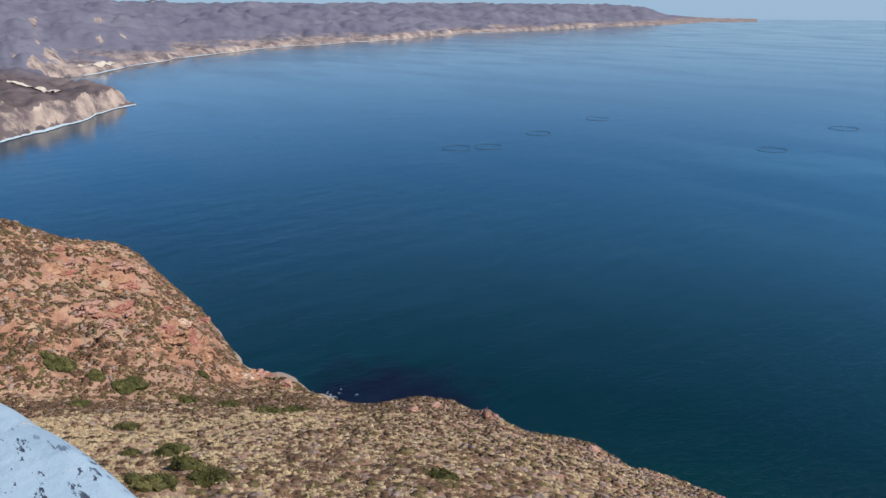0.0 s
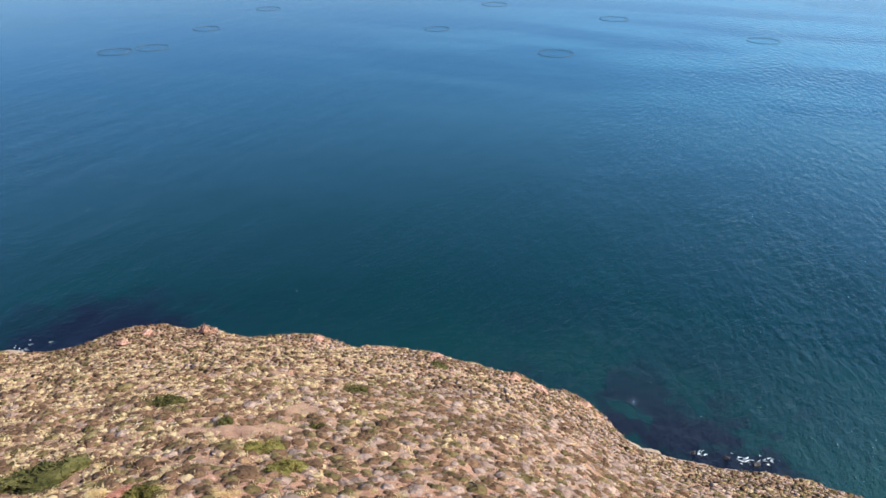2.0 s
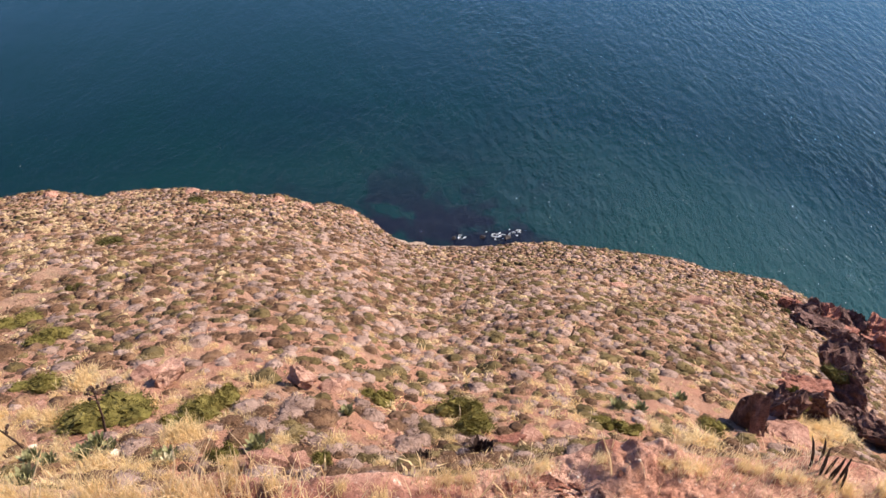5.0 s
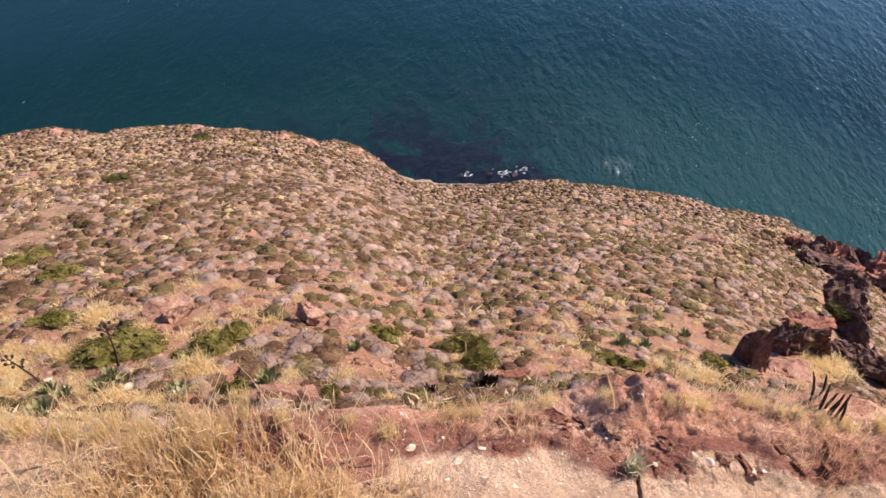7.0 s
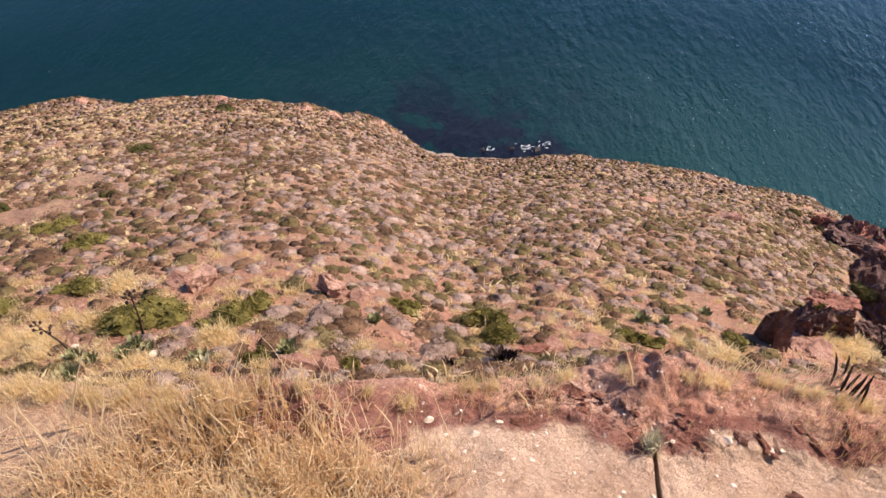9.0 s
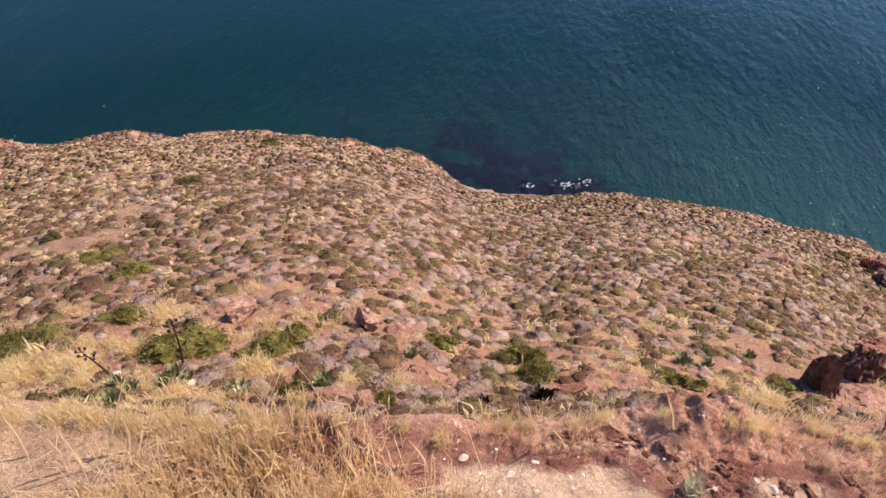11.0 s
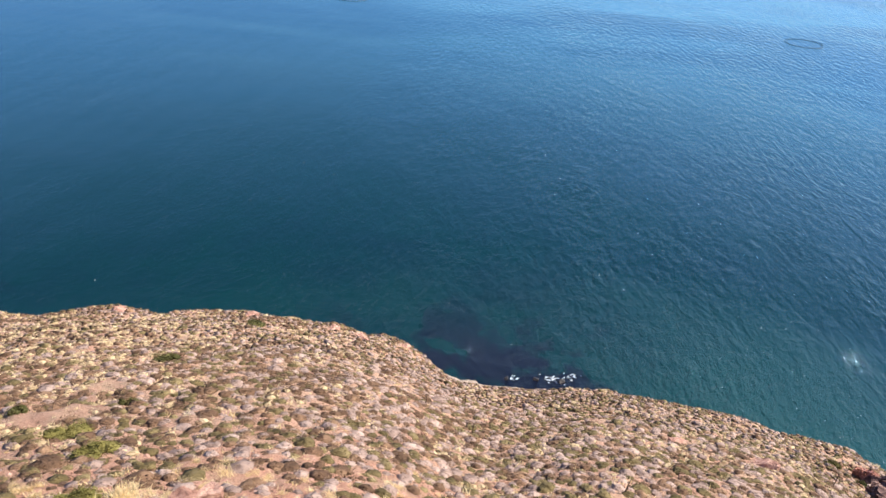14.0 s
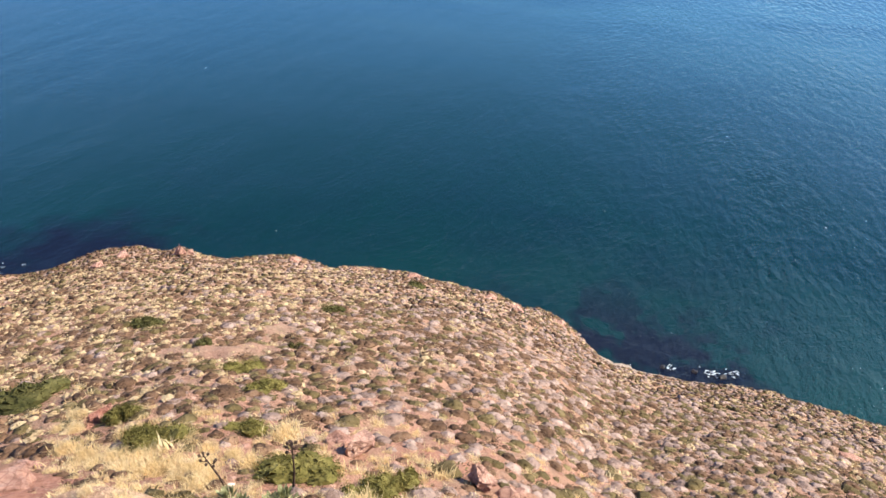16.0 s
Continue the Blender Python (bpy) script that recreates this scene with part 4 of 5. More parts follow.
def shrub_shape(seed, rings, segs, leaves, leaf, flat=0.62, dome=0.86):
    """Vertices and triangles of a unit shrub: a lumpy mound covered with small leaves and twigs."""
    r = np.random.RandomState(seed)
    verts, tris = [], []
    lump = r.uniform(0.68, 1.15, (rings, segs))
    for i in range(rings):
        el = (i / (rings - 1)) * 2.07 - 0.52
        for j in range(segs):
            a = 2 * np.pi * (j + 0.5 * (i % 2)) / segs
            k = lump[i, j] * dome
            verts.append((math.cos(a) * math.cos(el) * k, math.sin(a) * math.cos(el) * k, (math.sin(el) * k + 0.40) * flat * 0.8))
    for i in range(rings - 1):
        for j in range(segs):
            a, b = i * segs + j, i * segs + (j + 1) % segs
            tris += [(a, b, b + segs), (a, b + segs, a + segs)]
    n = len(verts)
    a, el = r.uniform(0, 2 * np.pi, leaves), np.arcsin(r.uniform(-0.3, 1, leaves))
    k = r.uniform(0.84, 1.10, leaves)
    out = np.stack([np.cos(a) * np.cos(el), np.sin(a) * np.cos(el), (np.sin(el) + 0.36) * flat * 0.8], 1)
    base = out * k[:, None]
    side = r.normal(size=(leaves, 3))
    side /= np.linalg.norm(side, axis=1)[:, None]
    tip = out * 0.9 + r.normal(size=(leaves, 3)) * 0.5
    tip /= np.linalg.norm(tip, axis=1)[:, None]
    size = leaf * r.uniform(0.6, 1.5, (leaves, 1))
    lv = np.stack([base - side * size * 0.5, base + side * size * 0.5, base + tip * size * 1.5], 1).reshape(-1, 3)
    lt = np.arange(n, n + 3 * leaves).reshape(-1, 3)
    return np.concatenate([np.array(verts), lv]), np.concatenate([np.array(tris), lt])


def tuft_shape(seed, blades, height=0.9, lean=0.6, wide=0.02, spread=0.35):
    """A unit grass tuft of bent tapering blades."""
    r = np.random.RandomState(seed)
    verts, tris = [], []
    for _ in range(blades):
        a, l = r.uniform(0, 2 * np.pi), abs(r.normal(0, lean)) + 0.05
        hgt = height * r.uniform(0.55, 1.1)
        bx, by = r.normal(0, spread, 2)
        d = np.array([math.cos(a), math.sin(a), 0])
        s = np.array([-d[1], d[0], 0]) * wide * r.uniform(0.7, 1.4)
        p0 = np.array([bx, by, 0])
        p1 = p0 + d * l * 0.35 * hgt + np.array([0, 0, hgt * 0.6])
        p2 = p0 + d * l * 1.0 * hgt + np.array([0, 0, hgt * max(0.45, 1 - l * 0.4)])
        k = len(verts)
        verts += [p0 - s, p0 + s, p1 - s * 0.7, p1 + s * 0.7, p2]
        tris += [(k, k + 1, k + 3), (k, k + 3, k + 2), (k + 2, k + 3, k + 4)]
    return np.array(verts), np.array(tris)


def scatter(name, shapes, places, material, label, category, smooth=False):
    """ONE object of many plants that nobody could count. places: x, y, radius, height, turn."""
    vs, fs, n = [], [], 0
    xs = np.array([p[0] for p in places])
    ys = np.array([p[1] for p in places])
    zs = land_z(xs, ys)
    sx_ = (land_z(xs + 0.7, ys) - land_z(xs - 0.7, ys)) / 1.4       # plants lean a little with the slope they grow on
    sy_ = (land_z(xs, ys + 0.7) - land_z(xs, ys - 0.7)) / 1.4
    for k, (x, y, rad, tall, turn) in enumerate(places):
        v, f = shapes[k % len(shapes)]
        c, s = math.cos(turn), math.sin(turn)
        w = np.empty_like(v)
        w[:, 0] = (v[:, 0] * c - v[:, 1] * s) * rad + x
        w[:, 1] = (v[:, 0] * s + v[:, 1] * c) * rad + y
        w[:, 2] = v[:, 2] * tall + zs[k] - 0.04 + 0.34 * (sx_[k] * (w[:, 0] - x) + sy_[k] * (w[:, 1] - y))
        vs.append(w)
        fs.append(f + n)
        n += len(v)
    ob = new(name, mesh_from(name, np.concatenate(vs), np.concatenate(fs), material, smooth))
    return tagged(ob, label, category, kind="stuff")


GREEN_BUSHES = [(-36.7, 48.9, 2.68, 0.65), (-33.9, 49.7, 1.15, 0.51), (-28.6, 51.2, 1.86, 0.57), (-25.6, 50.8, 1.43, 0.64), (-24.3, 50.2, 0.79, 0.58), (-40.9, 45.2, 1.97, 0.6), (-6.3, 52.3, 1.35, 0.5), (-13.8, 56.6, 0.76, 0.41),
                (3.9, 52.9, 1.83, 0.85), (6.0, 54.0, 1.68, 0.77), (-26.2, 54.5, 0.98, 0.49), (31.6, 48.4, 1.82, 0.58), (24.0, 51.0, 1.14, 0.5), (21.6, 51.2, 1.14, 0.5), (-58.6, 38.4, 4.4, 1.1), (-49.4, 44.3, 2.55, 0.77),
                (-51.3, 43.6, 1.58, 0.71), (-52.2, 41.8, 1.67, 0.67), (-47.9, 36.0, 2.6, 0.8), (-43.6, 38.3, 1.24, 0.48), (-35.1, 40.0, 1.33, 0.53), (-40.6, 40.8, 2.08, 0.52), (-38.7, 42.5, 1.96, 0.49), (-31.3, 37.4, 2.36, 0.59),
                (-23.3, 35.8, 3, 0.7), (-61.0, 30.5, 5, 1.2), (-78.3, 24.3, 6.5, 1.6), (-73.6, 26.8, 6.0, 1.5), (-66.2, 29.4, 5.5, 1.2), (-71.4, 32.0, 4, 1.1), (-77.5, 27.3, 4.0, 1.1), (-63.2, 30.3, 4.5, 1.1),
                (-74.6, 29.6, 3.2, 1.0), (-73.5, 33.9, 3.6, 1.1), (-76.0, 25.6, 4.0, 1.1), (-69.5, 28.6, 4.0, 1.2), (-68, 27.0, 2.5, 1.0), (33.5, 38.6, 1.88, 0.75), (31.0, 38.3, 2.1, 0.76), (-70.5, 33.2, 3.4, 1.3), (-68.6, 34.6, 3, 1.2), (-74.5, 31.6, 2.4, 1), (37.8, 44.9, 1.45, 1.14), (39.5, 41.8, 2.17, 1)]
AGAVES = [(-44.5, 49.6, 0.65), (-43.4, 50.3, 0.57), (-46.0, 50.6, 0.7), (-40.2, 50.9, 0.64), (-38.6, 50.6, 0.65), (-37.6, 51.2, 0.5), (-32.0, 53.3, 0.49), (-33.2, 53.1, 0.42), (-22.1, 54.7, 0.7),
          (-10.5, 53.3, 0.56), (22.1, 49.8, 0.72), (24.5, 49.4, 0.65), (37.7, 44.6, 1), (39.5, 43.6, 0.95), (28, 47.5, 0.66)]
# bare stretches of soil: bearing, angle below the horizon, radius
for az, dep, w in [(-41.2, 39.2, 1.2), (-38.8, 39.2, 1.1), (-36.6, 38.6, 1.0), (-35.6, 38.4, 0.8), (-21.6, 36.3, 1.6), (-43.4, 38.9, 1.0), (-46.5, 38.3, 0.8), (-45.2, 37.8, 0.7), (27.5, 46.5, 1.0), (28.8, 47.2, 1.1), (-10, 55.0, 0.8), (-8.8, 54.4, 0.7), (-64.5, 41.7, 1.2), (-63.0, 42.9, 1.3), (-61.6, 44.0, 1.3), (-60.2, 45.2, 1.0)]:
    p = on_land(az, dep)
    CLEAR.append((p.x, p.y, w))
for az, dep, w, *_ in GREEN_BUSHES + AGAVES:
    p = on_land(az, dep)
    CLEAR.append((p.x, p.y, w * 0.45))
KINDS = {"lilac": (LILAC, "lilac_shrub", "dry lilac-grey shrub on the stony slope"), "brown": (BROWN, "brown_shrub", "dry reddish brown shrub on the stony slope"),
         "olive": (OLIVE, "olive_shrub", "low olive-green shrub on the stony slope")}
rs_ = np.random.RandomState(12)
# scrub grows in rings of plants whose size and spacing rise down the slope
def scrub_size(r):
    return np.interp(r, [8, 14, 30, 60, 110, 160, 230], [0.27, 0.33, 0.40, 0.42, 0.46, 0.50, 0.6])


cx, cy, ring = [], [], 7.0
while ring < 235:
    gap = 1.6 * float(scrub_size(ring))
    bearing = np.radians(np.arange(-88.0, 51.0, math.degrees(gap / ring)))
    bearing = bearing + rs_.uniform(-0.45, 0.45, bearing.size) * gap / ring
    reach = ring + rs_.uniform(-0.48, 0.48, bearing.size) * gap
    cx.append(reach * np.sin(bearing))
    cy.append(reach * np.cos(bearing))
    ring += gap * 0.95
cx, cy = np.concatenate(cx), np.concatenate(cy)
cr, ca = np.hypot(cx, cy), np.degrees(np.arctan2(cx, cy))
brow_at = (H - np.interp(ca, BROW_AZ, BROW_Z)) / tan_deg(np.interp(ca, BROW_AZ, BROW_DEP))
crest_at = np.where(ca < -58.5, np.interp(ca, CREST_AZ, CREST_R) + 3, brow_at - 0.5)
ledge_at = LEDGE_DROP / tan_deg(np.interp(ca, LEDGE_AZ, LEDGE_DEP))
keep = (ca > -87) & (ca < 50) & (cr > ledge_at + 1.3) & (cr < crest_at)
cover = rough_noise(cx / 7.0, cy / 7.0, 3, 81)
keep &= rs_.uniform(size=cr.size) < np.clip(0.93 - 0.35 * cover, 0.3, 1)
steep = np.hypot(land_z(cx + 0.6, cy) - land_z(cx - 0.6, cy), land_z(cx, cy + 0.6) - land_z(cx, cy - 0.6)) / 1.2
keep &= (steep < np.where(ca < -60, 2.0, 1.25)) & (land_z(cx, cy) > 2.0)
cx, cy, cr, ca = cx[keep], cy[keep], cr[keep], ca[keep]
for bx, by, br in CLEAR:
    clear = np.hypot(cx - bx, cy - by) > br + 0.12
    cx, cy, cr, ca = cx[clear], cy[clear], cr[clear], ca[clear]
pick_n = rs_.uniform(size=cx.size) + 0.22 * rough_noise(cx / 12, cy / 12, 3, 91)
straw_n = rs_.uniform(size=cx.size) - 0.20 * (cr < 24) * (ca < -18) - 0.12 * (cr < 30) * (ca > 12) - np.interp(ca, [-78, -62, -48, -34, -22], [0.65, 0.40, 0.24, 0.14, 0.0]) * (cr < 105) - 0.35 * rough_noise(cx / 6, cy / 6, 3, 97)
olive_n = rs_.uniform(size=cx.size) - 0.10 * (ca > 5) - 0.22 * rough_noise(cx / 9, cy / 9, 3, 99)
which = np.where(straw_n < 0.07, "straw", np.where(olive_n < 0.22, "olive", np.where(pick_n > 0.50, "lilac", "brown")))
which = np.where((which == "lilac") & (rs_.uniform(size=cx.size) < np.interp(ca, [-56, -30, -8], [0.8, 0.4, 0.0])), "brown", which)
size = scrub_size(cr) * rs_.lognormal(-0.06, 0.25, cx.size) * np.where(which == "straw", 0.8, 1.0)
size = np.clip(size, 0.14, 1.7)
near_rank = np.argsort(cr + np.where(np.abs(ca + 5) > 52, 1000, 0) + np.where(which == "straw", 1000, 0))
near_pick = np.zeros(cx.size, bool)
near_pick[near_rank[:285]] = True
turns = rs_.uniform(0, 6.28, cx.size)
tall = size * np.where(which == "straw", rs_.uniform(0.7, 1.0, cx.size), rs_.uniform(0.46, 0.80, cx.size))
for key, (mat, name, label) in KINDS.items():
    close = [shrub_shape(400 + k, 7, 12, 340, 0.075, 0.62, 0.95) for k in range(4)]
    mid = [shrub_shape(420 + k, 5, 8, 48, 0.13, 0.62, 0.88) for k in range(6)]
    rim = np.nonzero((ca < -59) & (cr > 118) & (which == key))[0]        # the headland is densely grown
    distant = [shrub_shape(440 + k, 4, 8, 24, 0.16, 0.64, 0.92) for k in range(8)]
    sel = np.nonzero((which == key) & ~near_pick & (cr < 36))[0]
    scatter(name + "s", mid, list(zip(cx[sel], cy[sel], size[sel], tall[sel], turns[sel])), mat, label.replace("shrub", "shrubs") + ", thickly scattered", "shrubs", True)
    farthest = [shrub_shape(450 + k, 3, 5, 3, 0.26, 0.64, 0.96) for k in range(8)]
    sel = np.nonzero((which == key) & ~near_pick & (cr >= 36) & (cr < 66))[0]
    scatter(name + "s", distant, list(zip(cx[sel], cy[sel], size[sel], tall[sel], turns[sel])), mat, label.replace("shrub", "shrubs") + " half way down", "shrubs", True)
    sel = np.nonzero((which == key) & ~near_pick & (cr >= 66))[0]
    extra = [(cx[i] + 0.6 * math.cos(turns[i]), cy[i] + 0.6 * math.sin(turns[i]), size[i] * 1.1, tall[i] * 1.2, turns[i] + 2) for i in rim if rough_noise(cx[i] / 14, cy[i] / 14, 3, 57) < 0.25]
    scatter("distant_" + name + "s", farthest, list(zip(cx[sel], cy[sel], size[sel], tall[sel], turns[sel])) + extra, mat, label.replace("shrub", "shrubs") + " down to the cliff brow", "shrubs", True)
    meshes = [mesh_from(name, v, f, mat, True) for v, f in close]
    for i in np.nonzero((which == key) & near_pick)[0]:
        ob = new(name, meshes[i % 4])
        ob.location = (cx[i], cy[i], float(land_z(cx[i], cy[i])) - 0.04)
        ob.scale = (size[i] * 1.15, size[i] * 1.15, tall[i] * 1.4)
        lean = (land_normal(cx[i], cy[i]) + Vector((0, 0, 1.5))).to_track_quat("Z", "Y")
        ob.rotation_euler = (lean @ Euler((0, 0, turns[i])).to_quaternion()).to_euler()
        tagged(ob, label, "shrub", "shrubs below the ledge")
# small stones, seedlings and dead twigs between the shrubs of the upper slope
rs2 = np.random.RandomState(33)
n_ = 5000
ba, br_ = rs2.uniform(-62, 50, n_), 8 + 38 * rs2.uniform(size=n_) ** 1.4
bx_, by_ = br_ * np.sin(np.radians(ba)), br_ * np.cos(np.radians(ba))
far_enough = br_ > LEDGE_DROP / tan_deg(np.interp(ba, LEDGE_AZ, LEDGE_DEP)) + 1.5
bx_, by_ = bx_[far_enough], by_[far_enough]
bs_ = rs2.lognormal(-2.35, 0.4, bx_.size)
half = bx_.size // 3
pebble = [shrub_shape(480 + k, 4, 6, 1, 0.05, 0.5, 1.0) for k in range(4)]
small = [shrub_shape(490 + k, 3, 5, 24, 0.3, 0.8, 0.6) for k in range(4)]
rows_ = list(zip(bx_, by_, bs_, bs_, rs2.uniform(0, 6.28, bx_.size)))
scatter("loose_stones", pebble, rows_[:half], PINK_ROCK, "small loose stones strewn over the slope", "stones")
scatter("small_scrub", small, rows_[half:2 * half], BROWN, "tiny dry seedlings and dead twigs between the shrubs", "scrub")
scatter("small_grass", [tuft_shape(495 + k, 14, 1.3, 0.5, 0.07, 0.3) for k in range(3)], [(x, y, s * 1.7, h * 1.5, t) for x, y, s, h, t in rows_[2 * half:]], STRAW, "short straw-coloured grass between the shrubs", "grass")
for name, lo, hi in (("grass_tufts", 0, 26), ("distant_grass_tufts", 26, 400)):
    if hi == 26:
        tufts = [tuft_shape(460 + k, 115, 0.95, 0.55, 0.020, 0.34) for k in range(5)]
    else:
        tufts = [shrub_shape(460 + k, 3, 5, 10, 0.34, 0.75, 0.80) for k in range(5)]
    sel = np.nonzero((which == "straw") & (cr >= lo) & (cr < hi))[0]
    scatter(name, tufts, list(zip(cx[sel], cy[sel], size[sel] * 1.1, tall[sel], turns[sel])), STRAW if hi == 26 else STRAW_MOUND, "dry straw-coloured grass tufts among the shrubs", "grass")

# green bushes: several leafy lobes each


def bush_mesh(seed, width, tall, lobes=9, material=GREEN):
    rnd = random.Random(seed)
    vs, fs, n = [], [], 0
    for k in range(lobes):
        v, f = shrub_shape(seed * 11 + k, 5, 9, 260 if width < 3.6 else 150, 0.085, 0.9, 0.82)
        rad = width * rnd.uniform(0.14, 0.27)
        ang, dist = rnd.uniform(0, 6.28), width * 0.34 * math.sqrt(rnd.random())
        h = tall * rnd.uniform(0.55, 1.0)
        vs.append(v * (rad, rad, h) + (dist * math.cos(ang), dist * 0.75 * math.sin(ang), 0))
        fs.append(f + n)
        n += len(v)
    return mesh_from("green_bush", np.concatenate(vs), np.concatenate(fs), material)


def drop_to_land(me, x, y, z, turn):
    """Let a wide low plant follow the slope."""
    c, s = math.cos(turn), math.sin(turn)
    co = np.empty(len(me.vertices) * 3, np.float32)
    me.vertices.foreach_get("co", co)
    co = co.reshape(-1, 3)
    co[:, 2] += 0.75 * (land_z(x + co[:, 0] * c - co[:, 1] * s, y + co[:, 0] * s + co[:, 1] * c) - z)
    me.vertices.foreach_set("co", co.ravel())
    me.update()


for k, (az, dep, w, h) in enumerate(GREEN_BUSHES):
    p = on_land(az, dep)
    distant_bush = math.hypot(p.x, p.y) > 33
    me = bush_mesh(500 + k, w * 1.1, h * 1.05, 8 + int(w * 2.5), DARK_GREEN if distant_bush else GREEN)
    if az > 37:                       # these grow on top of the outcrop
        p = p + Vector((0, 0, 0.9))
    turn = radians(-az)
    drop_to_land(me, p.x, p.y, float(land_z(p.x, p.y)), turn)
    ob = new("green_bush", me)
    ob.location, ob.rotation_euler = p - Vector((0, 0, 0.06)), (0, 0, turn)
    tagged(ob, "low dark olive-green bush far down the dry slope" if distant_bush else "spreading green leafy bush on the dry slope", "bush", "green bushes on the slope")

# agaves
leaf_bm = bmesh.new()
prev = None
for i in range(6):
    u = i / 5
    w, zc = 0.085 * (1 - u) ** 0.55 * (0.75 + 0.6 * u) + 0.002, 0.10 * u + 0.35 * u * u
    ring = [leaf_bm.verts.new((sx * w, u, zc + dz)) for sx, dz in ((-1, 0.03), (0, -0.03 * (1 - u)), (1, 0.03), (0, 0.02))]
    if prev:
        for j in range(4):
            leaf_bm.faces.new((prev[j], prev[(j + 1) % 4], ring[(j + 1) % 4], ring[j]))
    prev = ring
bmesh.ops.recalc_face_normals(leaf_bm, faces=leaf_bm.faces[:])
LEAF = {}
for mat in (AGAVE, AGAVE_PALE, BURNT):
    me = bpy.data.meshes.new("leaf")
    leaf_bm.to_mesh(me)
    me.materials.append(mat)
    LEAF[mat.name] = me
leaf_bm.free()


def agave(az, dep, width, mat, label, leaves=46, raise_=0.0, group="agaves on the slope"):
    p = on_land(az, dep)
    ob = empty("agave", p + Vector((0, 0, raise_)), label, "agave", group)
    rnd = random.Random(int(az * 10 + dep * 7))
    for k in range(leaves):
        u = k / leaves
        child = new("leaf", LEAF[mat.name])
        child.parent = ob
        child.rotation_euler = (radians(10 + 74 * u + rnd.uniform(-6, 6)), 0, 2.4 * k + rnd.uniform(-0.2, 0.2))
        s = width / 2 * (1.0 - 0.25 * u) * rnd.uniform(0.85, 1.1)
        child.scale = (s * 2.5, s, s)
    return ob


for az, dep, w in AGAVES:
    agave(az, dep, w * 1.35, AGAVE, "grey-green agave rosette with stiff pointed leaves", 54)
for az, dep, w in [(6.8, 55.9, 1.0), (8.0, 55.6, 0.7), (-0.4, 57.0, 0.8)]:
    agave(az, dep, w, BURNT, "dead blackened agave rosette behind the red ledge", 44, 0.1)
agave(-32.3, 53.6, 0.6, AGAVE_PALE, "pale withered agave rosette", 22)


def tube(points, radii, sides=6):
    bm = bmesh.new()
    prev = None
    for i, (p, r) in enumerate(zip(points, radii)):
        d = (Vector(points[min(i + 1, len(points) - 1)]) - Vector(points[max(i - 1, 0)])).normalized()
        a = d.cross(Vector((0.3, 0.9, 0.1))).normalized()
        b = d.cross(a)
        ring = [bm.verts.new(Vector(p) + (a * math.cos(6.2832 * k / sides) + b * math.sin(6.2832 * k / sides)) * r) for k in range(sides)]
        if prev:
            for k in range(sides):
                bm.faces.new((prev[k], prev[(k + 1) % sides], ring[(k + 1) % sides], ring[k]))
        prev = ring
    bm.faces.new(prev)
    return bm


def flower_stalk(az, dep, height, lean=0.0, seed=0):
    """A dead agave flower stalk: a dark stem with short clustered side branches near its top."""
    p = on_land(az, dep)
    ob = empty("agave_stalk", p, "dead dark agave flower stalk standing on the slope", "agave stalk", "agave stalks on the slope")
    ob.rotation_euler = (0, radians(lean), radians(-az))
    rnd = random.Random(seed)
    part("stem", tube([(0, 0, -0.1), (0.02 * height, 0, height * 0.4), (0.0, 0, height)], [0.045, 0.035, 0.015], 6), STALK, ob)
    for k in range(9):
        u = rnd.uniform(0.62, 0.98)
        a, l = rnd.uniform(0, 6.28), height * 0.13 * (1.25 - u)
        z = height * u
        bm = tube([(0, 0, z), (math.cos(a) * l, math.sin(a) * l, z + l * 0.4), (math.cos(a) * l * 1.5, math.sin(a) * l * 1.5, z + l * 0.9)], [0.014, 0.012, 0.03], 5)
        bmesh.ops.create_icosphere(bm, subdivisions=1, radius=height * 0.028, matrix=Matrix.Translation((math.cos(a) * l * 1.5, math.sin(a) * l * 1.5, z + l)))
        part("flower_head", bm, STALK, ob)
    return ob


for k, (az, dep, h, lean) in enumerate([(-37.4, 50.1, 2.1, 4), (-44.4, 49.0, 1.9, -14), (-6.7, 42.3, 1.4, 2), (-2.6, 41.9, 1.58, -2), (-1.4, 41.5, 1.52, 3), (-0.4, 41.9, 1.42, 0), (-1.6, 44.1, 1.24, 5),
                                        (34.8, 41.6, 1.43, 0), (15.0, 45.7, 0.97, 8), (28.5, 43.0, 1.04, -4), (9.0, 43.0, 0.96, 3), (31.6, 39.4, 1.46, 2)]):
    flower_stalk(az, dep, h, lean, k)

# dried black agave leaves on the ledge
p = on_land(43.9, 47.1)
dead = empty("dead_agave", p, "dried black curling agave leaves beside yellow grass", "dead agave")
dead.rotation_euler = (0, 0, radians(-44))
rnd = random.Random(8)
for k in range(9):
    x = -0.24 + 0.042 * k + rnd.uniform(-0.02, 0.02)
    l, d0, b = rnd.uniform(0.34, 0.52), rnd.uniform(-0.10, 0.14), rnd.uniform(-0.2, 0.06)
    if k < 3:                         # the first ones curl upright, the rest lean over
        b = 0.1 * k - 0.3
    pts = [(x, d0, -0.05), (x + 0.10 * b * l, d0, l * 0.25), (x + 0.35 * b * l, d0, l * 0.55), (x + 0.70 * b * l, d0, l * 0.82), (x + 1.05 * b * l, d0, l)]
    part("leaf", tube(pts, [0.010, 0.016, 0.017, 0.013, 0.003], 6), BURNT, dead)

